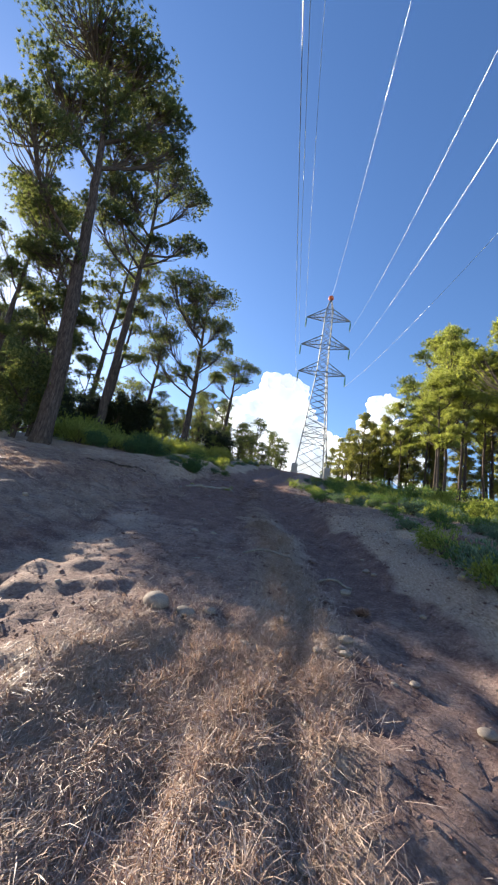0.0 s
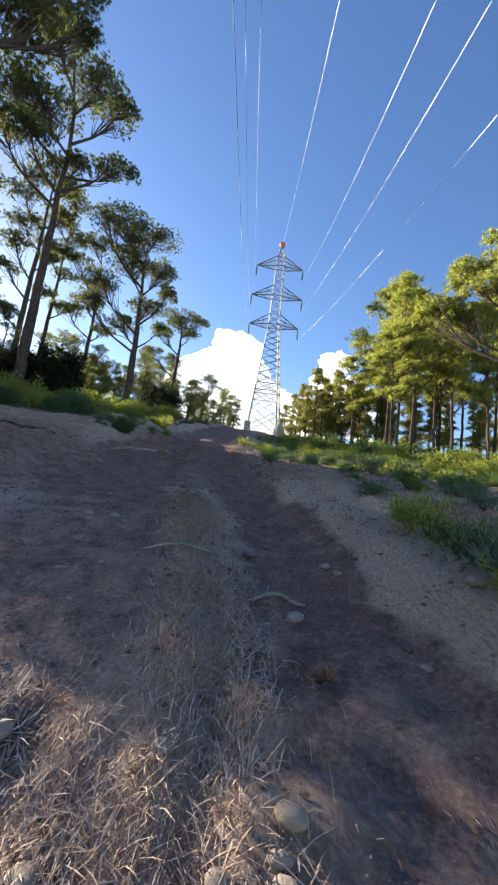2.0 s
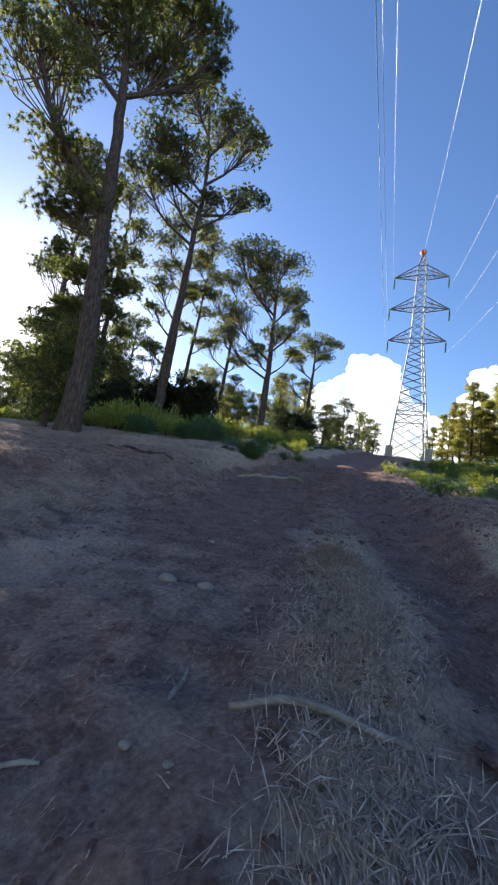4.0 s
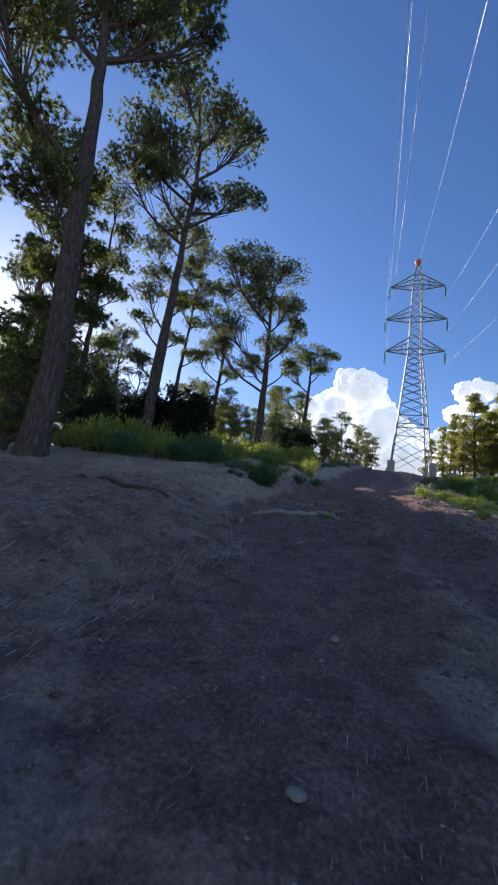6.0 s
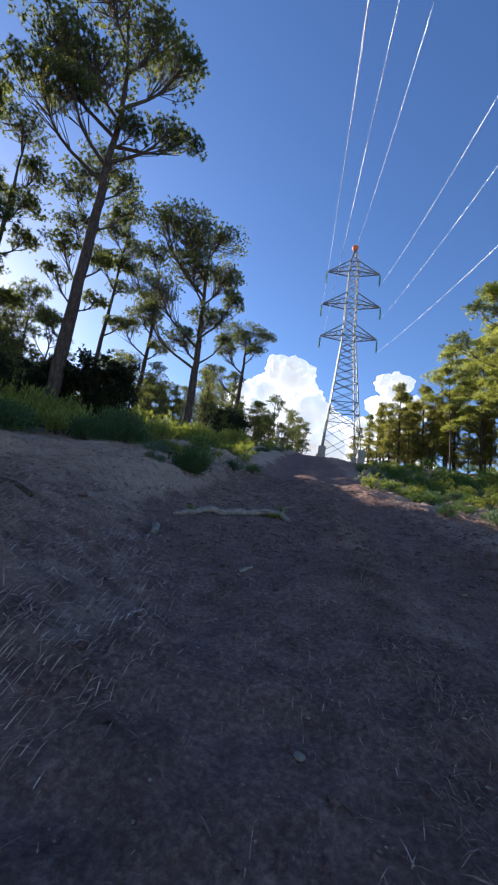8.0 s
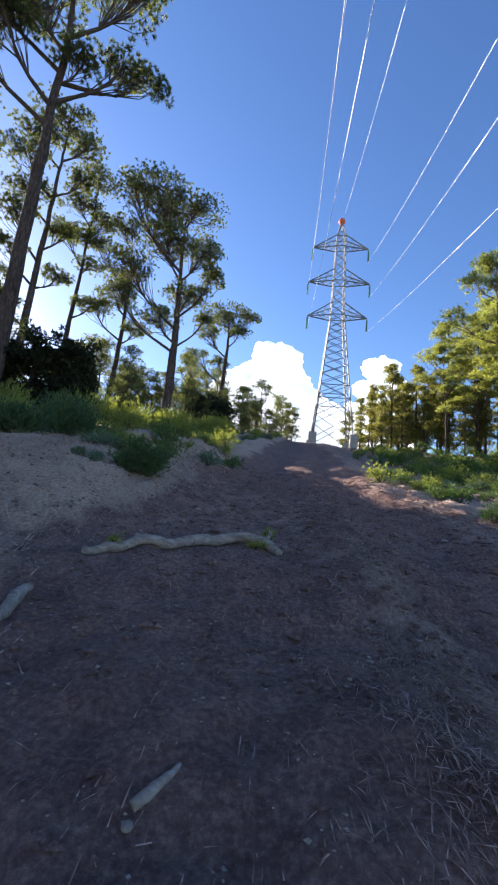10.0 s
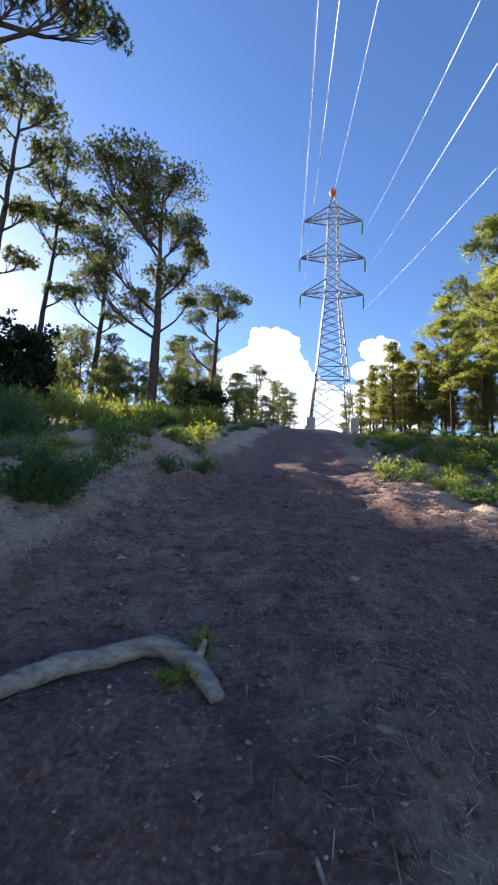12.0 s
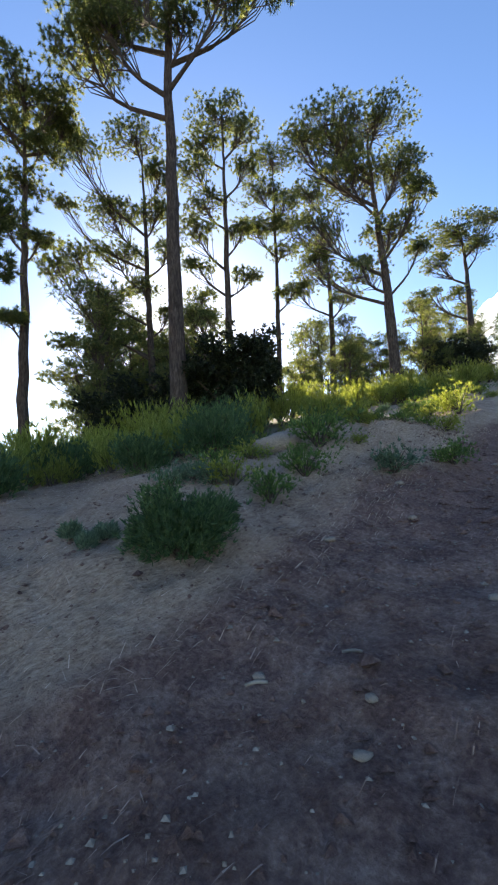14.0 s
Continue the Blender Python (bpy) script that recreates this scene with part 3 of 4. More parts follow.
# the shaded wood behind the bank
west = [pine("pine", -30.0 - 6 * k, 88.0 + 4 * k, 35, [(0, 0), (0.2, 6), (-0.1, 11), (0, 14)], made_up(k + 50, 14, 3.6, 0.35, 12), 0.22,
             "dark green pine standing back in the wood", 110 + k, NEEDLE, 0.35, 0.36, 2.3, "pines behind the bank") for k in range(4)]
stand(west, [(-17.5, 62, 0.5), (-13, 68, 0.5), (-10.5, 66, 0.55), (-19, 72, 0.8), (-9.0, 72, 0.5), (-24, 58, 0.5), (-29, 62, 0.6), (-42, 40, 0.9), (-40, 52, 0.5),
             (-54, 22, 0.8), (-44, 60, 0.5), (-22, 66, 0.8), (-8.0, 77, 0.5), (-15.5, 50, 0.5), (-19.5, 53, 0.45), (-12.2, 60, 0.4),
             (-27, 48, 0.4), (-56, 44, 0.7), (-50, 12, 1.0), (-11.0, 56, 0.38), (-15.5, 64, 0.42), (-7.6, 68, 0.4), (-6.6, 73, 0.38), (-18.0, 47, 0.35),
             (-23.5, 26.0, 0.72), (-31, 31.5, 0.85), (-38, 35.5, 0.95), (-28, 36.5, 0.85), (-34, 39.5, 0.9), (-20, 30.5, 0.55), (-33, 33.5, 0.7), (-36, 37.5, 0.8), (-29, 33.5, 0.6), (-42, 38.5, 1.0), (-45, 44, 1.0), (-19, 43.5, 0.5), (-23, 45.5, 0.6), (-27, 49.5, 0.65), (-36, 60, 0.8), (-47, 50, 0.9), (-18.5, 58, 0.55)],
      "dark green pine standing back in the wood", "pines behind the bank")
low = [pine("bushy_pine", -33.0 - 5 * k, 38.0 - 3 * k, 50, [(0, 0), (0.2, 4), (0.0, 8.5)], made_up(k + 70, 9, 3.2, 0.1, 15), 0.16,
            "low bushy pine filling the wood behind the bank", 130 + k, NEEDLE, 0.32, 0.34, 2.2, "low pines behind the bank") for k in range(3)]
# those near (-27, 27), (-30, 30) and (-19.5, 27.6) are added to shade the track
stand(low, [(-26, 27, 0.55), (-29, 33, 0.8), (-31, 29.5, 0.7), (-36, 35, 1.0), (-35, 42, 1.0), (-29, 36.5, 0.75), (-25, 34.0, 0.6), (-40, 33.5, 1.0), (-42, 46, 0.7), (-31, 47, 0.5), (-23, 50, 0.7), (-46, 37, 1.1), (-20, 40, 0.3),
            (-38, 48, 0.6), (-50, 42, 1.2), (-33, 55, 0.55), (-18, 57, 0.6), (-24, 31.5, 0.45), (-26.9, 27.4, 0.75), (-30.3, 29.6, 0.8), (-19.5, 27.6, 0.5), (-22, 29, 0.45), (-11.5, 49, 0.4), (-13.3, 56, 0.5), (-10.2, 61, 0.42), (-8.8, 67, 0.4), (-15.5, 59, 0.5), (-7.6, 73, 0.4), (-11, 66, 0.5), (-17, 41, 0.5), (-19, 44, 0.55), (-13, 46.5, 0.35), (-22, 42, 0.5), (-16, 37, 0.35), (-11.5, 44, 0.3), (-17.5, 49, 0.5), (-25, 53, 0.7), (-20.5, 49, 0.6), (-13.5, 51.5, 0.45), (-10, 52, 0.35), (-26, 34, 0.55), (-27, 45, 0.6), (-36, 52, 0.5), (-12.5, 52, 0.45), (-10.5, 58, 0.42), (-14, 48, 0.4), (-9, 64, 0.4), (-17, 55, 0.5), (-12.5, 63, 0.45), (-8, 70, 0.4), (-7, 76, 0.4), (-9.8, 54, 0.3), (-8.2, 60, 0.3)],
      "low bushy pine filling the wood behind the bank", "low pines behind the bank")
# pines added for shade, most unseen behind the start of the walk
stand(west, [(-22, 7, 1.5), (-9.5, -6.5, 1.1), (-16, -3, 1.3), (-25, 0, 1.4), (-14, -12, 1.3), (-26.8, 27.9, 0.8)], "tall dark green pine added to shade the track", "pines behind the bank")

# ---- bushes ----


def bush(name, x, y, r, h, mat, label, category="bush", seed=0, leaf=0.09, wide=0.022, count=500, group="", upright=0.6):
    rng, rnd = np.random.default_rng(seed), random.Random(seed)
    b = empty(name, x, y, H(x, y) - 0.03, label, category, group)
    stems, cents, aims = [], [], []
    for i in range(14):
        a = rnd.uniform(0, 2 * math.pi)
        rr = r * rnd.uniform(0.25, 0.95)
        tip = Vector((math.cos(a) * rr, math.sin(a) * rr, h * rnd.uniform(0.5, 1.0) * (1 - 0.35 * (rr / r) ** 2)))
        stems.append(tube([Vector((0, 0, 0)), tip * 0.5 + Vector((0, 0, 0.1 * h)), tip], [0.018, 0.012, 0.004], 4, seed))
        n = count // 14
        u = rng.uniform(0.3, 1.0, (n, 1)) ** 0.6
        c = np.array(tip) * u + rng.normal(size=(n, 3)) * np.array([0.2 * r, 0.2 * r, 0.12 * h])
        c[:, 2] = np.maximum(c[:, 2], 0.03)
        cents.append(c)
        aims.append(unit(c) + np.array([0, 0, upright]))
    v, f = joined(stems)
    child("branchwork", mesh_of("branchwork", v, f, LIMB), b)
    tagged(b.children[0], kind="stuff")
    tri = blades(np.concatenate(cents), np.concatenate(aims), 6, leaf, wide, 0.6, rng, 0.1)
    child("foliage", triangles("foliage", tri, mat), b)
    return b


bush("green_shrub", -4.58, 18.72, 0.42, 0.62, DEEPSHRUB, "low dense green shrub on the straw-covered bank", "shrub", 1, 0.075, 0.015, 4600)
bush("pale_succulent", -5.43, 18.11, 0.09, 0.15, BLUEGREEN, "small pale blue-green plant on the bank", "plant", 2, 0.07, 0.022, 420, upright=1.0)
for x, y, a in ((-5.25, 18.36, 70), (-5.17, 18.17, 160)):
    copy_thing(bpy.data.objects["pale_succulent"], pose(x, y, H(x, y) - 0.02, 0, 0, a))
# stand-ins that other bushes are copied from
brooms = [bush("broom", -11.5 - 2 * k, 27.5 + k, 0.85, 1.45, BROOM, "yellow-green backlit broom bush under the pines", "bush", 10 + k, 0.24, 0.03, 340, "brooms under the pines", 1.5) for k in range(3)]
r = random.Random(5)


def scatter(kinds, n, fx, fy, smin, smax, label, category, group):
    for i in range(n):
        x, y = r.uniform(*fx), r.uniform(*fy)
        if abs(x - float(trail(y))) < 2.9:
            continue
        s = r.uniform(smin, smax)
        c = copy_thing(kinds[i % len(kinds)], pose(x, y, H(x, y) - 0.05, 0, 0, r.uniform(0, 360)))
        c.scale = (s, s, s * r.uniform(0.8, 1.15))
        tagged(c, label, category, group)


scatter(brooms, 36, (-24, -9.5), (21.5, 33), 0.6, 1.2, "yellow-green backlit broom bush under the pines", "bush", "brooms under the pines")
scatter(brooms, 28, (-17, -9.3), (18.0, 24.5), 0.4, 1.15, "yellow-green backlit broom bush under the pines", "bush", "brooms under the pines")
scatter(brooms, 26, (-14, -8.5), (33, 46), 0.7, 1.2, "yellow-green backlit broom bush under the pines", "bush", "brooms under the pines")
greens = [bush("low_bush", 6.5 + 1.4 * k, 20.0 + 2 * k, 0.75, 0.85, SHRUB, "low green bush beside the track", "bush", 30 + k, 0.13, 0.03, 300, "bushes beside the track") for k in range(3)]
blues = [bush("grey_bush", 5.4 + 2.2 * k, 16.0 + 3 * k, 0.55, 0.7, BLUEGREEN, "blue-green bush beside the track", "bush", 35 + k, 0.12, 0.03, 300, "bushes beside the track") for k in range(2)]
yell = [bush("yellow_bush", 9.4 + 2.2 * k, 24.0 + 3 * k, 0.8, 1.0, BROOM, "sunlit yellow-green bush beside the track", "bush", 38 + k, 0.15, 0.03, 300, "bushes beside the track") for k in range(2)]
scatter(greens + blues + yell, 95, (0, 12), (18, 48), 0.35, 0.9, "leafy low bush on the slope beside the track", "bush", "bushes beside the track")
scatter(greens + blues, 46, (3, 13), (9.8, 19), 0.25, 0.6, "leafy low bush on the slope beside the track", "bush", "bushes beside the track")
scatter(yell, 60, (8, 22), (13, 34), 0.6, 1.2, "sunlit yellow-green bush beside the track", "bush", "bushes beside the track")
scatter(yell + greens, 80, (8, 34), (18, 60), 0.7, 1.6, "leafy low bush on the slope beside the track", "bush", "bushes beside the track")
scatter(greens + blues + yell, 60, (-9.5, -4.6), (21.5, 58), 0.3, 0.8, "leafy low bush on the bank", "bush", "bushes on the bank")
for x, y, s, kk in ((4.05, 7.7, 0.5, yell[0]), (4.1, 7.2, 0.55, yell[1]), (4.2, 6.7, 0.55, greens[0]), (4.3, 6.2, 0.7, blues[0]), (4.35, 5.7, 0.75, blues[1]), (4.2, 5.2, 0.5, yell[1]), (4.45, 4.9, 0.65, greens[1]), (4.3, 4.4, 0.5, blues[0]), (4.1, 10.2, 0.5, blues[0]), (4.9, 10.6, 0.6, greens[2]),
                  (1.98, 14.3, 0.5, greens[1]), (-4.94, 20.84, 0.55, greens[0]), (-4.34, 22.0, 0.6, blues[1]), (-5.75, 20.0, 0.45, blues[0]), (-6.4, 20.5, 0.5, greens[2]), (-4.7, 24.8, 0.42, yell[0]), (-5.2, 25.2, 0.35, yell[1]), (0.2, 24.3, 0.6, yell[1]), (0.9, 24.8, 0.55, greens[1]), (1.5, 23.9, 0.4, yell[0]), (-3.9, 22.9, 0.5, greens[1]), (2.9, 21.2, 0.35, yell[0]), (3.6, 21.6, 0.4, yell[1]), (2.3, 27.0, 0.5, yell[0]), (3.4, 26.0, 0.6, blues[1])):
    c = copy_thing(kk, pose(x, y, H(x, y) - 0.04, 0, 0, x * 100))
    c.scale = (s, s, s)
scatter(yell + greens + blues, 95, (2.4, 11), (17, 34), 0.3, 0.75, "leafy low bush on the slope beside the track", "bush", "bushes beside the track")
scatter(yell + greens, 50, (2.2, 9), (30, 55), 0.5, 1.0, "leafy low bush on the slope beside the track", "bush", "bushes beside the track")
scatter(greens + yell + blues, 60, (-9, -3.3), (19.5, 31), 0.2, 0.5, "leafy low bush on the bank", "bush", "bushes on the bank")
for x, y, q, h in ((-8.4, 22.1, 0.85, 1.25), (-9.2, 22.9, 0.8, 1.5), (-8.9, 20.6, 0.6, 0.8), (-10.2, 24.4, 1.0, 1.5), (-11.2, 20.0, 0.8, 1.0), (-9.8, 18.2, 0.7, 0.8)):
    bush("leafy_bush", x, y, q, h, DEEPSHRUB, "dark green leafy bush at the foot of the pines", "bush", int(-x * 10), 0.13, 0.02, 1500, "leafy bushes under the pines", 1.2)
# the dark evergreens among the trunks; the fifth is added to block the sun
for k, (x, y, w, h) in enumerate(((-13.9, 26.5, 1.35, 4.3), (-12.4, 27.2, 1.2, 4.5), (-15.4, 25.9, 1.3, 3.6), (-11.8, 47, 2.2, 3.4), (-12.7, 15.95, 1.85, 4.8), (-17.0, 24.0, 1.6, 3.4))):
    t = empty("dark_evergreen", x, y, H(x, y) - 0.1, "dense backlit young evergreen added to shade the start of the track" if k == 4 else "dark dense evergreen tree among the pine trunks", "tree", "dark evergreens")
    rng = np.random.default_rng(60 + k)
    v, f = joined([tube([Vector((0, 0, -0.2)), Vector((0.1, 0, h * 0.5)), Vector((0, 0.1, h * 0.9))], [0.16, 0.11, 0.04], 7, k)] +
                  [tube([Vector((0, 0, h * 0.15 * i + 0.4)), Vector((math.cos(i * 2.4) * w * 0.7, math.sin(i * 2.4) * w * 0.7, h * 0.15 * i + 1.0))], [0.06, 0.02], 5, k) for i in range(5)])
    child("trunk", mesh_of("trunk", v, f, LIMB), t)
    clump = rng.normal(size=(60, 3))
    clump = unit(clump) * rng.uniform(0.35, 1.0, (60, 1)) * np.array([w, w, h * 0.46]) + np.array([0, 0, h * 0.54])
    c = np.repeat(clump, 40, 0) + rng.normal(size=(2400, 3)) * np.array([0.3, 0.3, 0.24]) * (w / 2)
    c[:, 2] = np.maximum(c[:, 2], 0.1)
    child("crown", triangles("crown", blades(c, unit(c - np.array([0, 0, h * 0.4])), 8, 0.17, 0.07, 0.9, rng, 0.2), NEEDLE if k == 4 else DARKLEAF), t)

# ---- pylon ----


def bar(bm, a, b, w):
    a, b = Vector(a), Vector(b)
    d = (b - a).normalized()
    s = d.cross(Vector((0, 0, 1)) if abs(d.z) < 0.9 else Vector((1, 0, 0))).normalized()
    u = s.cross(d)
    c = [bm.verts.new(p + s * i * w / 2 + u * j * w / 2) for p in (a, b) for i, j in ((-1, -1), (1, -1), (1, 1), (-1, 1))]
    for q in ((0, 1, 2, 3), (7, 6, 5, 4), (0, 4, 5, 1), (1, 5, 6, 2), (2, 6, 7, 3), (3, 7, 4, 0)):
        bm.faces.new([c[i] for i in q])


ARMS = ((17.7, 3.99), (22.85, 4.2), (28.3, 3.87))
TOP = 32.3


def half_width(z):
    return 2.45 + (0.86 - 2.45) * z / 17.7 if z < 17.7 else max(0.86 + (0.62 - 0.86) * (z - 17.7) / 12.0, 0.1) if z < 29.9 else 0.62 * (1 - 0.8 * (z - 29.9) / (TOP - 29.9))


def pylon(x, y, z, turn, label):
    p = empty("pylon", x, y, z, label, "pylon", rz=turn)
    cor = ((-1, -1), (1, -1), (1, 1), (-1, 1))
    at = lambda i, h: Vector((cor[i % 4][0] * half_width(h), cor[i % 4][1] * half_width(h), h))
    levels = [0.25, 3.2, 5.6, 7.4, 8.9, 10.2, 11.4, 12.5, 13.6, 14.6, 15.6, 16.6, 17.7, 18.9, 20.1, 21.4, 22.85, 24.2, 25.6, 26.9, 28.3, 29.9, 31.0, TOP]
    for i in range(4):
        v, f = tube([at(i, a) for a in levels], [0.095 if a < 17 else 0.07 for a in levels], 4)
        child("leg", mesh_of("leg", v, f, STEEL), p)
        bm = bmesh.new()
        bmesh.ops.create_cube(bm, size=1, matrix=Matrix.Translation((cor[i][0] * 2.47, cor[i][1] * 2.47, 0.0)) @ Matrix.Diagonal((0.9, 0.9, 1.7, 1)))
        bmesh.ops.bevel(bm, geom=bm.edges[:], offset=0.05, segments=2, affect="EDGES")
        part("footing", bm, CONCRETE, p, "pale concrete footing")
        bm = bmesh.new()
        for k, (a, b) in enumerate(zip(levels[:-1], levels[1:])):
            bar(bm, at(i, a), at(i + 1, b), 0.065)
            bar(bm, at(i + 1, a), at(i, b), 0.065)
            if k in (2, 3, 12, 16, 20, 21):
                bar(bm, at(i, a), at(i + 1, a), 0.09)
        tagged(part("lattice", bm, STEEL, p), kind="stuff")
    for h, reach in ARMS:
        for s in (-1, 1):
            bm = bmesh.new()
            tip = Vector((s * reach, 0, h))
            w, wt = half_width(h), half_width(h + 1.75)
            lo = [Vector((s * w, j * w, h - 0.1)) for j in (-1, 1)]
            hi = [Vector((s * wt, j * wt, h + 1.75)) for j in (-1, 1)]
            for a, b in zip(lo, hi):
                bar(bm, a, tip, 0.11)
                bar(bm, b, tip, 0.11)
                for u in (0.3, 0.58):
                    bar(bm, a.lerp(tip, u), b.lerp(tip, u), 0.06)
                bar(bm, a, b.lerp(tip, 0.3), 0.06)
                bar(bm, a.lerp(tip, 0.3), b.lerp(tip, 0.58), 0.06)
            for u in (0.0, 0.3, 0.58):
                bar(bm, lo[0].lerp(tip, u), lo[1].lerp(tip, u), 0.06)
                bar(bm, lo[0].lerp(tip, u), lo[1].lerp(tip, min(u + 0.29, 0.9)), 0.06)
            part("crossarm", bm, STEEL, p)
            bm = bmesh.new()
            for k in range(13):
                bmesh.ops.create_cone(bm, cap_ends=True, segments=10, radius1=0.13, radius2=0.05, depth=0.10, matrix=Matrix.Translation((s * reach, 0, h - 0.25 - 0.13 * k)))
            bar(bm, (s * reach, 0, h), (s * reach, 0, h - 2.05), 0.04)
            part("insulator", bm, GLASSY, p, "green glass insulator string")
    bm = bmesh.new()
    bmesh.ops.create_icosphere(bm, subdivisions=3, radius=0.48, matrix=Matrix.Translation((0, 0, TOP + 0.35)))
    part("warning_ball", bm, ORANGE, p, "orange-red warning ball")
    return p


PX, PY, PZ, PTURN = -0.86, 63.5, 13.95, 6.0
pylon(PX, PY, PZ, PTURN, "tall grey steel lattice pylon with three pairs of crossarms")
pylon(-13.0, 330, -2.0, PTURN, "distant grey steel lattice pylon beyond the crest")


def wire(p0, k, a, b, label):
    """A hanging cable, back over the track and on beyond the pylon."""
    pts = [Vector((p0.x + k * s, p0.y - s, p0.z + a * s + b * s * s)) for s in np.linspace(0, 150, 60)]
    v, f = tube(pts, [0.0115] * len(pts), 6)
    tagged(new("power_line", mesh_of("power_line", v, f, CABLE, True)), label, "cable", "power lines")


RUNS = {(2, -1): (0.0839, -0.4098, 0.0018), (1, -1): (0.0874, -0.4007, 0.0018), (0, -1): (0.091, -0.3964, 0.0015),
        (2, 1): (0.0969, -0.3952, 0.0019), (1, 1): (0.1487, -0.2683, 0.0019), (0, 1): (0.1413, -0.3006, 0.0013)}
for k, (h, reach) in enumerate(ARMS):
    for s in (-1, 1):
        tip = Matrix.Translation((PX, PY, PZ)) @ pose(0, 0, 0, 0, 0, PTURN) @ Vector((s * reach, 0, h - 2.0))
        wire(tip, *RUNS[k, s], "taut bright power line over the track")
wire(Vector((PX, PY, PZ + TOP)), 0.0989, -0.3623, 0.0020, "taut bright earth wire over the track")

# ---- clouds ----


def cloud(x, y, z, wide, tall, seed, n):
    """Heaps of puffs, each set with smaller ones."""
    rnd = random.Random(seed)
    bm = bmesh.new()
    for i in range(n):
        u = -1 + 2 * (i + rnd.random()) / n
        top = tall * (1 - 0.7 * abs(u) ** 4) * (0.92 + 0.08 * math.sin(4.1 * u + seed))
        s = wide * rnd.uniform(0.2, 0.3)
        c = Vector((u * wide * 0.85, rnd.uniform(-0.3, 0.3) * wide, max(top - s, 0) * (1.0, 0.55, 0.8, 0.2, 0.95, 0.4)[i % 6]))
        bmesh.ops.create_icosphere(bm, subdivisions=3, radius=s, matrix=Matrix.Translation(c))
        for k in range(7):
            d = Vector((rnd.gauss(0, 1), rnd.gauss(0, 1), abs(rnd.gauss(0.3, 0.8)))).normalized()
            bmesh.ops.create_icosphere(bm, subdivisions=2, radius=s * rnd.uniform(0.25, 0.42), matrix=Matrix.Translation(c + d * s * 0.82))
    for v in bm.verts:
        d = noise.fractal(v.co * (14.0 / wide), 0.9, 2.0, 5) * wide * 0.035
        v.co += v.normal * d if v.normal.length else Vector()
    me = bpy.data.meshes.new("cloud")
    bm.to_mesh(me)
    bm.free()
    me.materials.append(CLOUD)
    me.polygons.foreach_set("use_smooth", [True] * len(me.polygons))
    c = new("cloud", me)
    c.matrix_basis = pose(x, y, z)
    tagged(c, "bright white cumulus cloud low over the crest", "cloud", kind="structure")


cloud(-320, 1900, 330, 330, 545, 1, 46)
cloud(30, 1980, 330, 200, 350, 4, 22)
cloud(260, 1930, 380, 185, 490, 2, 22)

# ---- dead wood ----


def lying(name, pts, radii, mat, label, category, seed, lift=0.6, sides=10, stubs=()):
    """A piece of wood that lies along the ground through the points (x, y)."""
    rnd = random.Random(seed)
    x0, y0 = pts[0]
    z0 = H(x0, y0)
    ob = empty(name, x0, y0, z0, label, category)
    line = spline([Vector((x - x0, y - y0, 0)) for x, y in pts], 4 * len(pts))
    rr = np.interp(np.linspace(0, 1, len(line)), np.linspace(0, 1, len(radii)), radii)
    for p, q in zip(line, rr):
        p.z = H(p.x + x0, p.y + y0) - z0 + q * lift
    v, f = tube(line, [q * (1 + 0.12 * rnd.uniform(-1, 1)) for q in rr], sides, seed, 0.09)
    child("stem", mesh_of("stem", v, f, mat, True), ob)
    for i, (dx, dy, dz) in stubs:
        a = line[i]
        v, f = tube([a, a + Vector((dx, dy, dz)) * 0.6, a + Vector((dx, dy, dz * 1.3))], [rr[i] * 0.55, rr[i] * 0.4, rr[i] * 0.2], 7, seed, 0.1)
        child("broken_branch", mesh_of("broken_branch", v, f, mat, True), ob)
    return ob


lying("fallen_branch", [(-3.75, 15.95), (-3.45, 16.13), (-3.3, 16.3), (-3.04, 16.4), (-2.85, 16.6), (-2.6, 16.88), (-2.3, 16.98), (-2.0, 16.84), (-1.84, 16.7)],
            [0.045, 0.056, 0.052, 0.06, 0.062, 0.066, 0.06, 0.04], DEADWOOD, "thick crooked grey weathered branch lying across the track", "branch", 3, 0.95,
            stubs=((22, (0.08, 0.12, 0.05)), (6, (-0.05, -0.1, 0.03)), (30, (0.06, 0.02, 0.1))))
lying("fallen_branch", [(-3.62, 15.1), (-3.55, 14.9), (-3.45, 14.7), (-3.36, 14.45)], [0.035, 0.05, 0.05, 0.04], DEADWOOD, "short pale split branch on the dark soil", "branch", 4)
lying("stick", [(-2.0, 13.66), (-1.95, 13.75), (-1.9, 13.86)], [0.019, 0.021, 0.009], DEADWOOD, "short pale broken stick on the soil", "stick", 5)
lying("stick", [(2.08, 5.74), (2.32, 5.83), (2.56, 5.93)], [0.015, 0.02, 0.017], DEADWOOD, "pale stick beside a round stone", "stick", 6, 1.3)
lying("stick", [(0.84, 6.58), (1.1, 6.66), (1.35, 6.66), (1.64, 6.74)], [0.016, 0.022, 0.02, 0.014], DEADWOOD, "grey stick lying across the straw strip", "stick", 7, 2.2)
lying("stick", [(-1.31, 16.0), (-1.27, 15.92), (-1.2, 15.8)], [0.008, 0.01, 0.006], DEADWOOD, "small forked pale twig on the soil", "stick", 9, stubs=((5, (0.09, 0.02, 0.02)),))
lying("stick", [(0.2, 5.93), (0.25, 5.99), (0.31, 6.02)], [0.01, 0.012, 0.008], DEADWOOD, "short pale stick on the dark soil", "stick", 10)
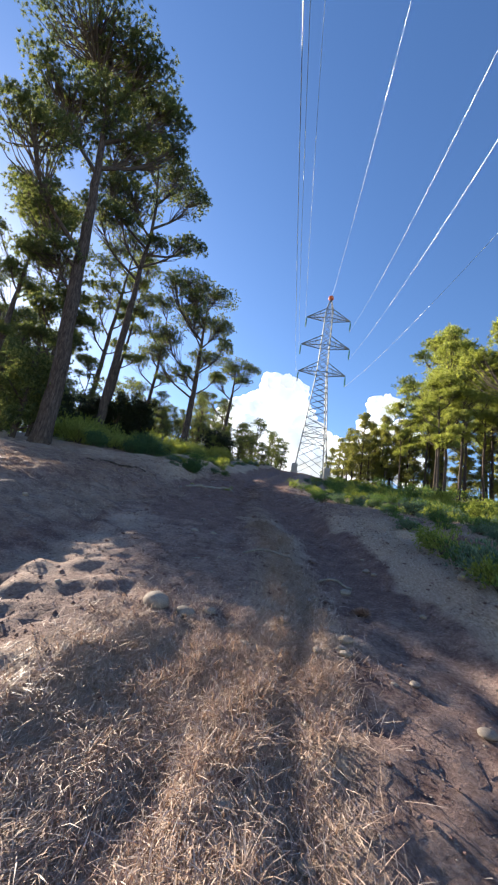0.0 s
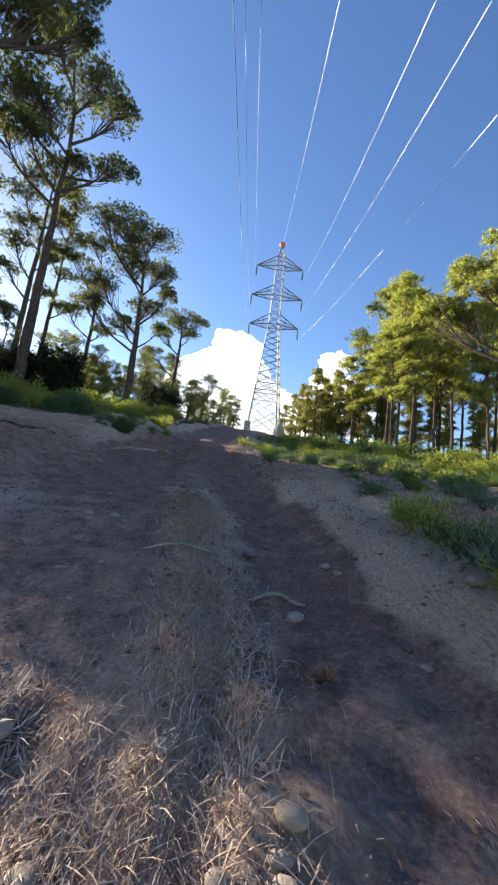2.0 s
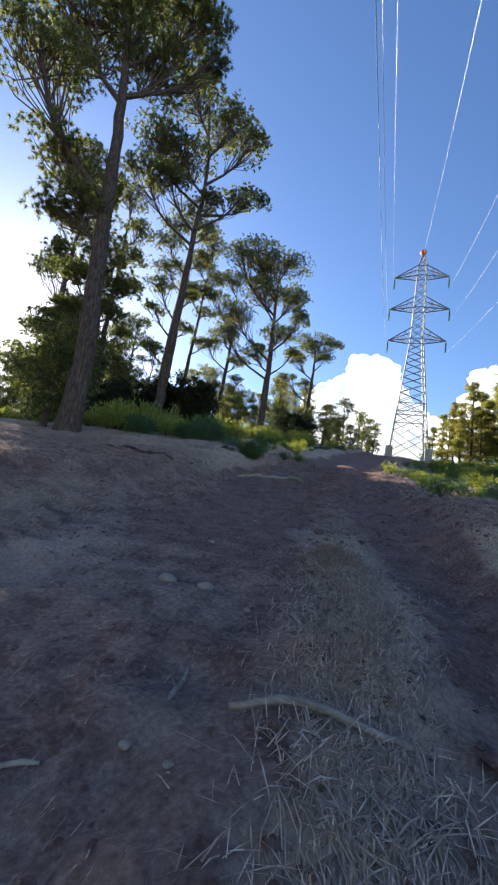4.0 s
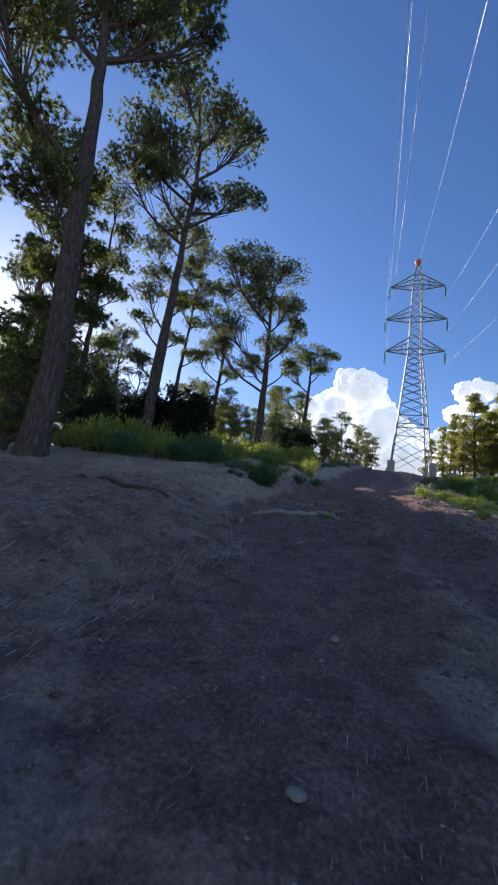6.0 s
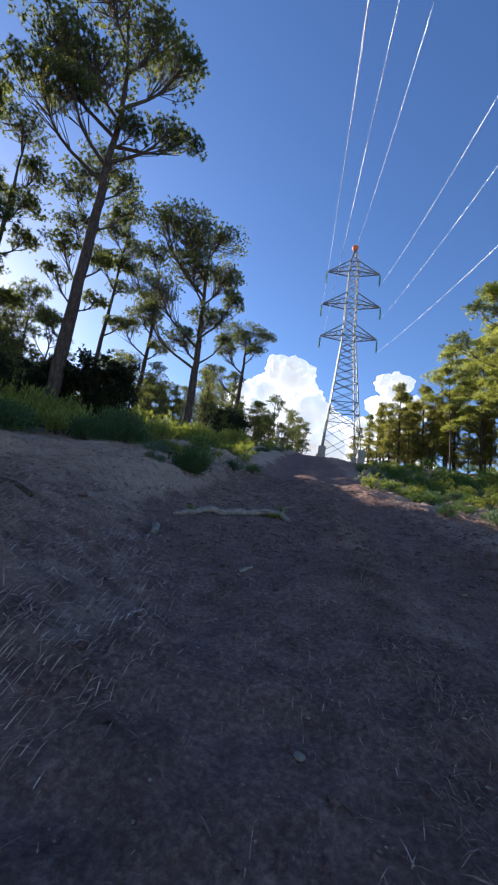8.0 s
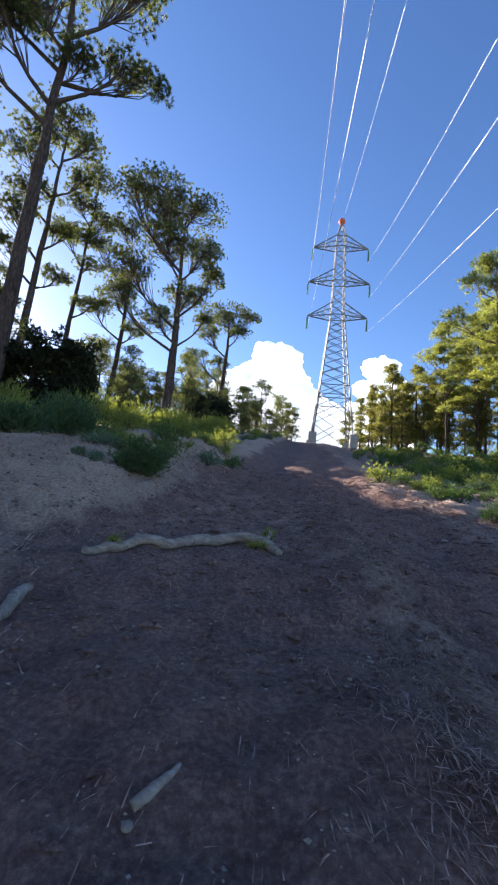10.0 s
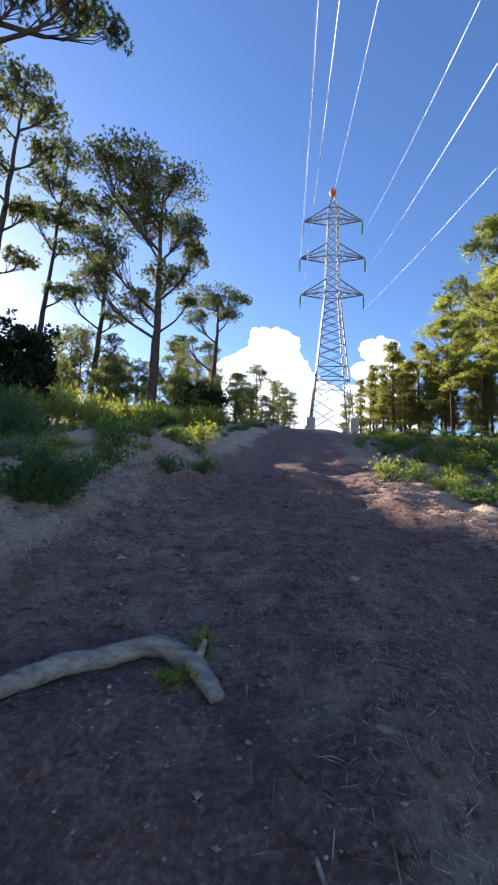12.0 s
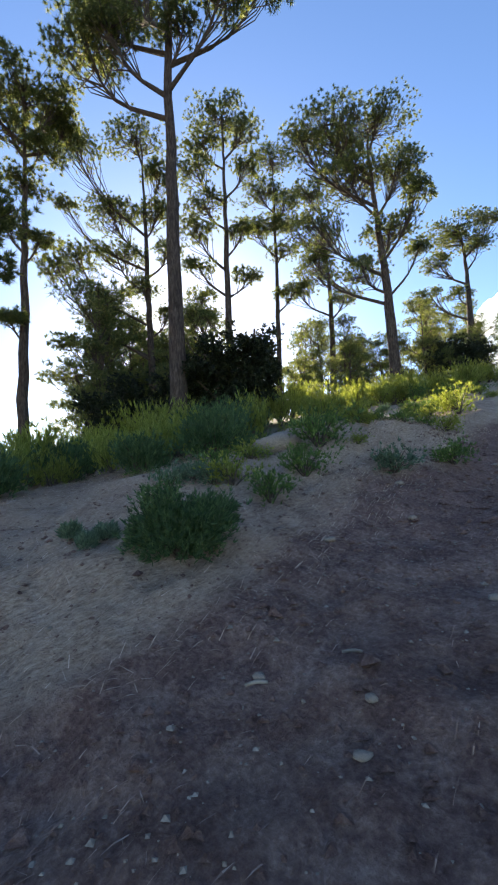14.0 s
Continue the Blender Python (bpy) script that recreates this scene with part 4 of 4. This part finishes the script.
lying("stick", [(0.53, 6.55), (0.5, 6.68), (0.44, 6.88)], [0.012, 0.015, 0.01], DEADWOOD, "short pale crooked stick on the dark soil", "stick", 11, stubs=((5, (-0.06, 0.03, 0.03)),))
lying("stick", [(-3.39, 18.36), (-3.35, 18.41), (-3.3, 18.45)], [0.008, 0.011, 0.008], DEADWOOD, "short pale stick on the dark soil", "stick", 12)
lying("stick", [(-3.1, 18.87), (-3.04, 18.89), (-2.98, 18.89)], [0.009, 0.011, 0.009], DEADWOOD, "short pale stick on the dark soil", "stick", 13)
lying("log", [(-7.2, 13.9), (-6.2, 13.75), (-5.2, 13.5), (-4.4, 13.35)], [0.035, 0.045, 0.05, 0.04], DARKWOOD, "long dark fallen log on the bank", "log", 8)

for k, (x, y) in enumerate(((-2.02, 16.95), (-3.5, 16.15), (-2.1, 16.75))):
    bush("pine_sprig", x, y, 0.09, (0.26, 0.22, 0.12)[k], BROOM, "small green sprig beside the fallen branch", "plant", 200 + k, 0.07, 0.008, 70)

bush("dead_tuft", 2.62, 4.89, 0.08, 0.09, BROWN_STRAW, "small dark tuft of dead stalks in the rut", "plant", 210, 0.08, 0.005, 160)

# ---- stones ----
STONES = []
for k in range(5):
    bm = bmesh.new()
    bmesh.ops.create_icosphere(bm, subdivisions=2, radius=1)
    for v in bm.verts:
        v.co *= 1 + 0.28 * noise.noise(v.co * 0.9 + Vector((k * 7, 0, 0))) + 0.08 * noise.noise(v.co * 3 + Vector((0, k * 5, 0)))
        v.co.z *= 0.62
    me = bpy.data.meshes.new("stone")
    bm.to_mesh(me)
    bm.free()
    me.materials.append(STONE)
    me.polygons.foreach_set("use_smooth", [True] * len(me.polygons))
    STONES.append(me)


def stone(x, y, r, k, label, group):
    ob = new("stone", STONES[k % 5])
    ob.matrix_basis = pose(x, y, H(x, y) + r * 0.2, 0, 0, k * 77) @ Matrix.Diagonal((r, r * 0.8, r * (0.7 + 0.08 * (k % 4)), 1))
    tagged(ob, label, "stone", group)


NAMED = [(0.8, 4.07, 0.12), (1.03, 4.13, 0.08), (2.39, 3.85, 0.07), (2.46, 5.63, 0.085), (1.52, 3.61, 0.07), (1.65, 3.22, 0.055), (1.81, 4.11, 0.06), (1.62, 3.35, 0.05), (2.89, 3.44, 0.05), (2.73, 3.36, 0.035),
         (3.99, 5.84, 0.11), (0.47, 4.04, 0.17), (1.75, 2.04, 0.06), (2.14, 3.64, 0.05), (2.35, 3.73, 0.05), (1.86, 2.33, 0.04), (2.15, 1.92, 0.05), (2.08, 5.05, 0.05), (0.66, 5.41, 0.03), (2.93, 6.57, 0.06),
         (1.92, 5.34, 0.025), (-0.45, 7.9, 0.10), (-0.07, 7.92, 0.08), (2.36, 6.05, 0.03), (-2.65, 18.35, 0.045), (-2.75, 18.6, 0.04), (-3.37, 18.45, 0.04), (-3.3, 6.4, 0.07),
         (-1.02, 16.5, 0.04), (-2.14, 17.22, 0.03), (0.53, 6.25, 0.034), (0.76, 6.23, 0.026), (-1.17, 11.52, 0.033), (-1.77, 10.46, 0.02), (-1.04, 15.33, 0.024), (2.83, 6.76, 0.06), (3.25, 3.02, 0.075), (2.37, 3.64, 0.055), (-3.6, 16.49, 0.045)]
for k, (x, y, q) in enumerate(NAMED):
    stone(x, y, q, k, "pale rounded stone half sunk in the soil", "stones on the track")
r = random.Random(12)
for k in range(100):
    y = r.uniform(0.5, 26)
    x = float(trail(y)) + r.uniform(-4.2, 3.0)
    stone(x, y, r.choice((0.012, 0.016, 0.02, 0.028, 0.04)) * (1 + y / 40), k + 40, "small pale stone on the dark soil", "small stones")
ROCK_X, ROCK_Y = -6.2, 21.7
stone(ROCK_X, ROCK_Y, 0.4, 3, "large rounded brown boulder on the bank", "boulders")

# ---- straw, needles, twigs and clods on the ground ----


def litter(name, n, x0, x1, y0, y1, accept, length, width, rise, mat, label, category, seed, lie=9.0):
    """Thin blades strewn over the ground where accept(x, y) says so."""
    rng = np.random.default_rng(seed)
    x, y = rng.uniform(x0, x1, n), rng.uniform(y0, y1, n)
    keep = rng.random(n) < accept(x, y)
    x, y = x[keep], y[keep]
    k = len(x)
    z = height(x, y)
    a = np.pi / 2 + 0.1 + np.clip(rng.normal(size=k) * lie, -np.pi, np.pi) + np.pi * rng.integers(0, 2, k)
    ln = length * rng.uniform(0.4, 1.3, k)
    up = np.abs(rng.normal(size=k)) * rise
    d = np.stack([np.cos(a), np.sin(a), up], 1)
    d = d / np.linalg.norm(d, axis=1, keepdims=True) * ln[:, None]
    p = np.stack([x, y, z + 0.004], 1)
    end = p + d
    end[:, 2] = np.maximum(end[:, 2], height(end[:, 0], end[:, 1]) + 0.003 + 0.012 * rng.random(k))
    w = np.stack([-np.sin(a), np.cos(a), rng.uniform(-0.5, 0.5, k)], 1) * width * 0.5 * rng.uniform(0.6, 1.5, k)[:, None]
    mid = (p + end) / 2 + np.array([0, 0, 1]) * (0.1 * ln * rng.random(k))[:, None]
    t1 = np.stack([p - w, p + w, mid + w], 1)
    t2 = np.stack([p - w, mid + w, mid - w], 1)
    t3 = np.stack([mid - w, mid + w, end], 1)
    tri = np.stack([t1, t2, t3], 1).reshape(-1, 3, 3)
    tagged(new(name, triangles(name, tri, mat)), label, category, kind="stuff")


def straw_here(x, y):
    u = x - trail(y)
    strip = 1.5 * np.exp(-(u / (0.24 + 0.1 * vnoise(x * 0, y * 1.7))) ** 2) * (1 - 0.8 * step(9, 12, y)) * (1 - step(19, 23, y))
    start = (1 - step(2.9, 5.0, y)) * step(0.2, -0.3, u) * step(-2.4, -1.0, u)
    return np.clip(np.maximum.reduce([strip, start * 0.9, 1.1 * straw_ridge(x, y)]), 0, 1) * (0.25 + vnoise(x * 2.2, y * 1.3))


litter("dry_straw", 300000, -1.5, 4.5, 0.0, 9.5, straw_here, 0.17, 0.0042, 0.3, STRAW, "matted dry straw along the middle of the track", "straw", 1, 0.7)
litter("standing_straw", 42000, -1.0, 3.0, 1.2, 6.2, lambda x, y: straw_here(x, y) * step(0.42, 0.62, vnoise(x * 3.1 + 2, y * 2.3)), 0.085, 0.0045, 0.9, STRAW, "upright tufts of dry grass along the track", "straw", 6)
litter("dry_straw", 190000, -3.0, 2.5, 9.0, 23, straw_here, 0.11, 0.0036, 0.22, BROWN_STRAW, "thin dry straw along the middle of the track", "straw", 2, 0.9)
litter("needle_litter", 110000, -11, -1.8, 7, 26, lambda x, y: step(0.2, -0.6, x - trail(y) - bank_foot(y) + 0.75 * step(12, 18, y)) * (0.3 + 0.7 * vnoise(x * 1.5, y * 1.5)), 0.14, 0.005, 0.3, STRAW, "dry pine needles strewn over the bank", "needles", 3)
litter("needle_litter", 70000, 2, 7, 2, 22, lambda x, y: step(1.6, 2.3, x - trail(y)) * (0.3 + 0.7 * vnoise(x * 1.5, y * 1.5)), 0.13, 0.005, 0.3, STRAW, "dry grass and needles beside the track", "needles", 4)
litter("twigs", 26000, -5.0, 4.5, 0.5, 24, lambda x, y: 0.2 + 0.8 * step(0.45, 0.65, vnoise(x * 1.1 + 9, y * 1.1)), 0.10, 0.0045, 0.2, BROWN_STRAW, "scattered dry twigs and stalks on the soil", "twigs", 5)


def clods(n, seed, size, mat, name, label, start=0.3, left=-6.0):
    rng = np.random.default_rng(seed)
    y = rng.uniform(start, 25, n)
    x = trail(y) + rng.uniform(left, 2.6, n)
    s = size * np.exp(rng.normal(size=n) * 0.35)
    c = np.stack([x, y, height(x, y) + s * 0.1], 1)
    octa = np.array([[1, 0, 0], [0, 1, 0], [-1, 0, 0], [0, -1, 0], [0, 0, 0.55], [0, 0, -0.6]])
    fc = np.array([[0, 1, 4], [1, 2, 4], [2, 3, 4], [3, 0, 4], [1, 0, 5], [2, 1, 5], [3, 2, 5], [0, 3, 5]])
    v = octa[None] * (1 + 0.5 * (rng.random((n, 6, 1)) - 0.5)) + 0.16 * rng.normal(size=(n, 6, 3)) * np.array([1, 1, 0.4])
    v = v * s[:, None, None] + c[:, None]
    tagged(new(name, triangles(name, v[:, fc].reshape(-1, 3, 3), mat)), label, name, kind="stuff")


clods(12000, 21, 0.009, EARTH, "clods", "small crumbs of dark soil on the track")
clods(2600, 23, 0.019, EARTH, "clods", "lumps of dark soil on the track")
clods(2600, 24, 0.026, EARTH, "clods", "crumbly lumps of dark soil on the upper track", 14.5, -2.8)
clods(1500, 25, 0.013, STONE, "pebbles", "dull brown stones on the upper track", 14.5, -2.8)
clods(2600, 27, 0.022, EARTH, "clods", "rough lumps of earth on the bank", 8.0, -8.0)
clods(1500, 26, 0.024, EARTH, "clods", "crumbly lumps of dark soil beside the straw", 4.5, -3.0)
clods(9000, 22, 0.0075, STONE, "pebbles", "small pale pebbles on the track")
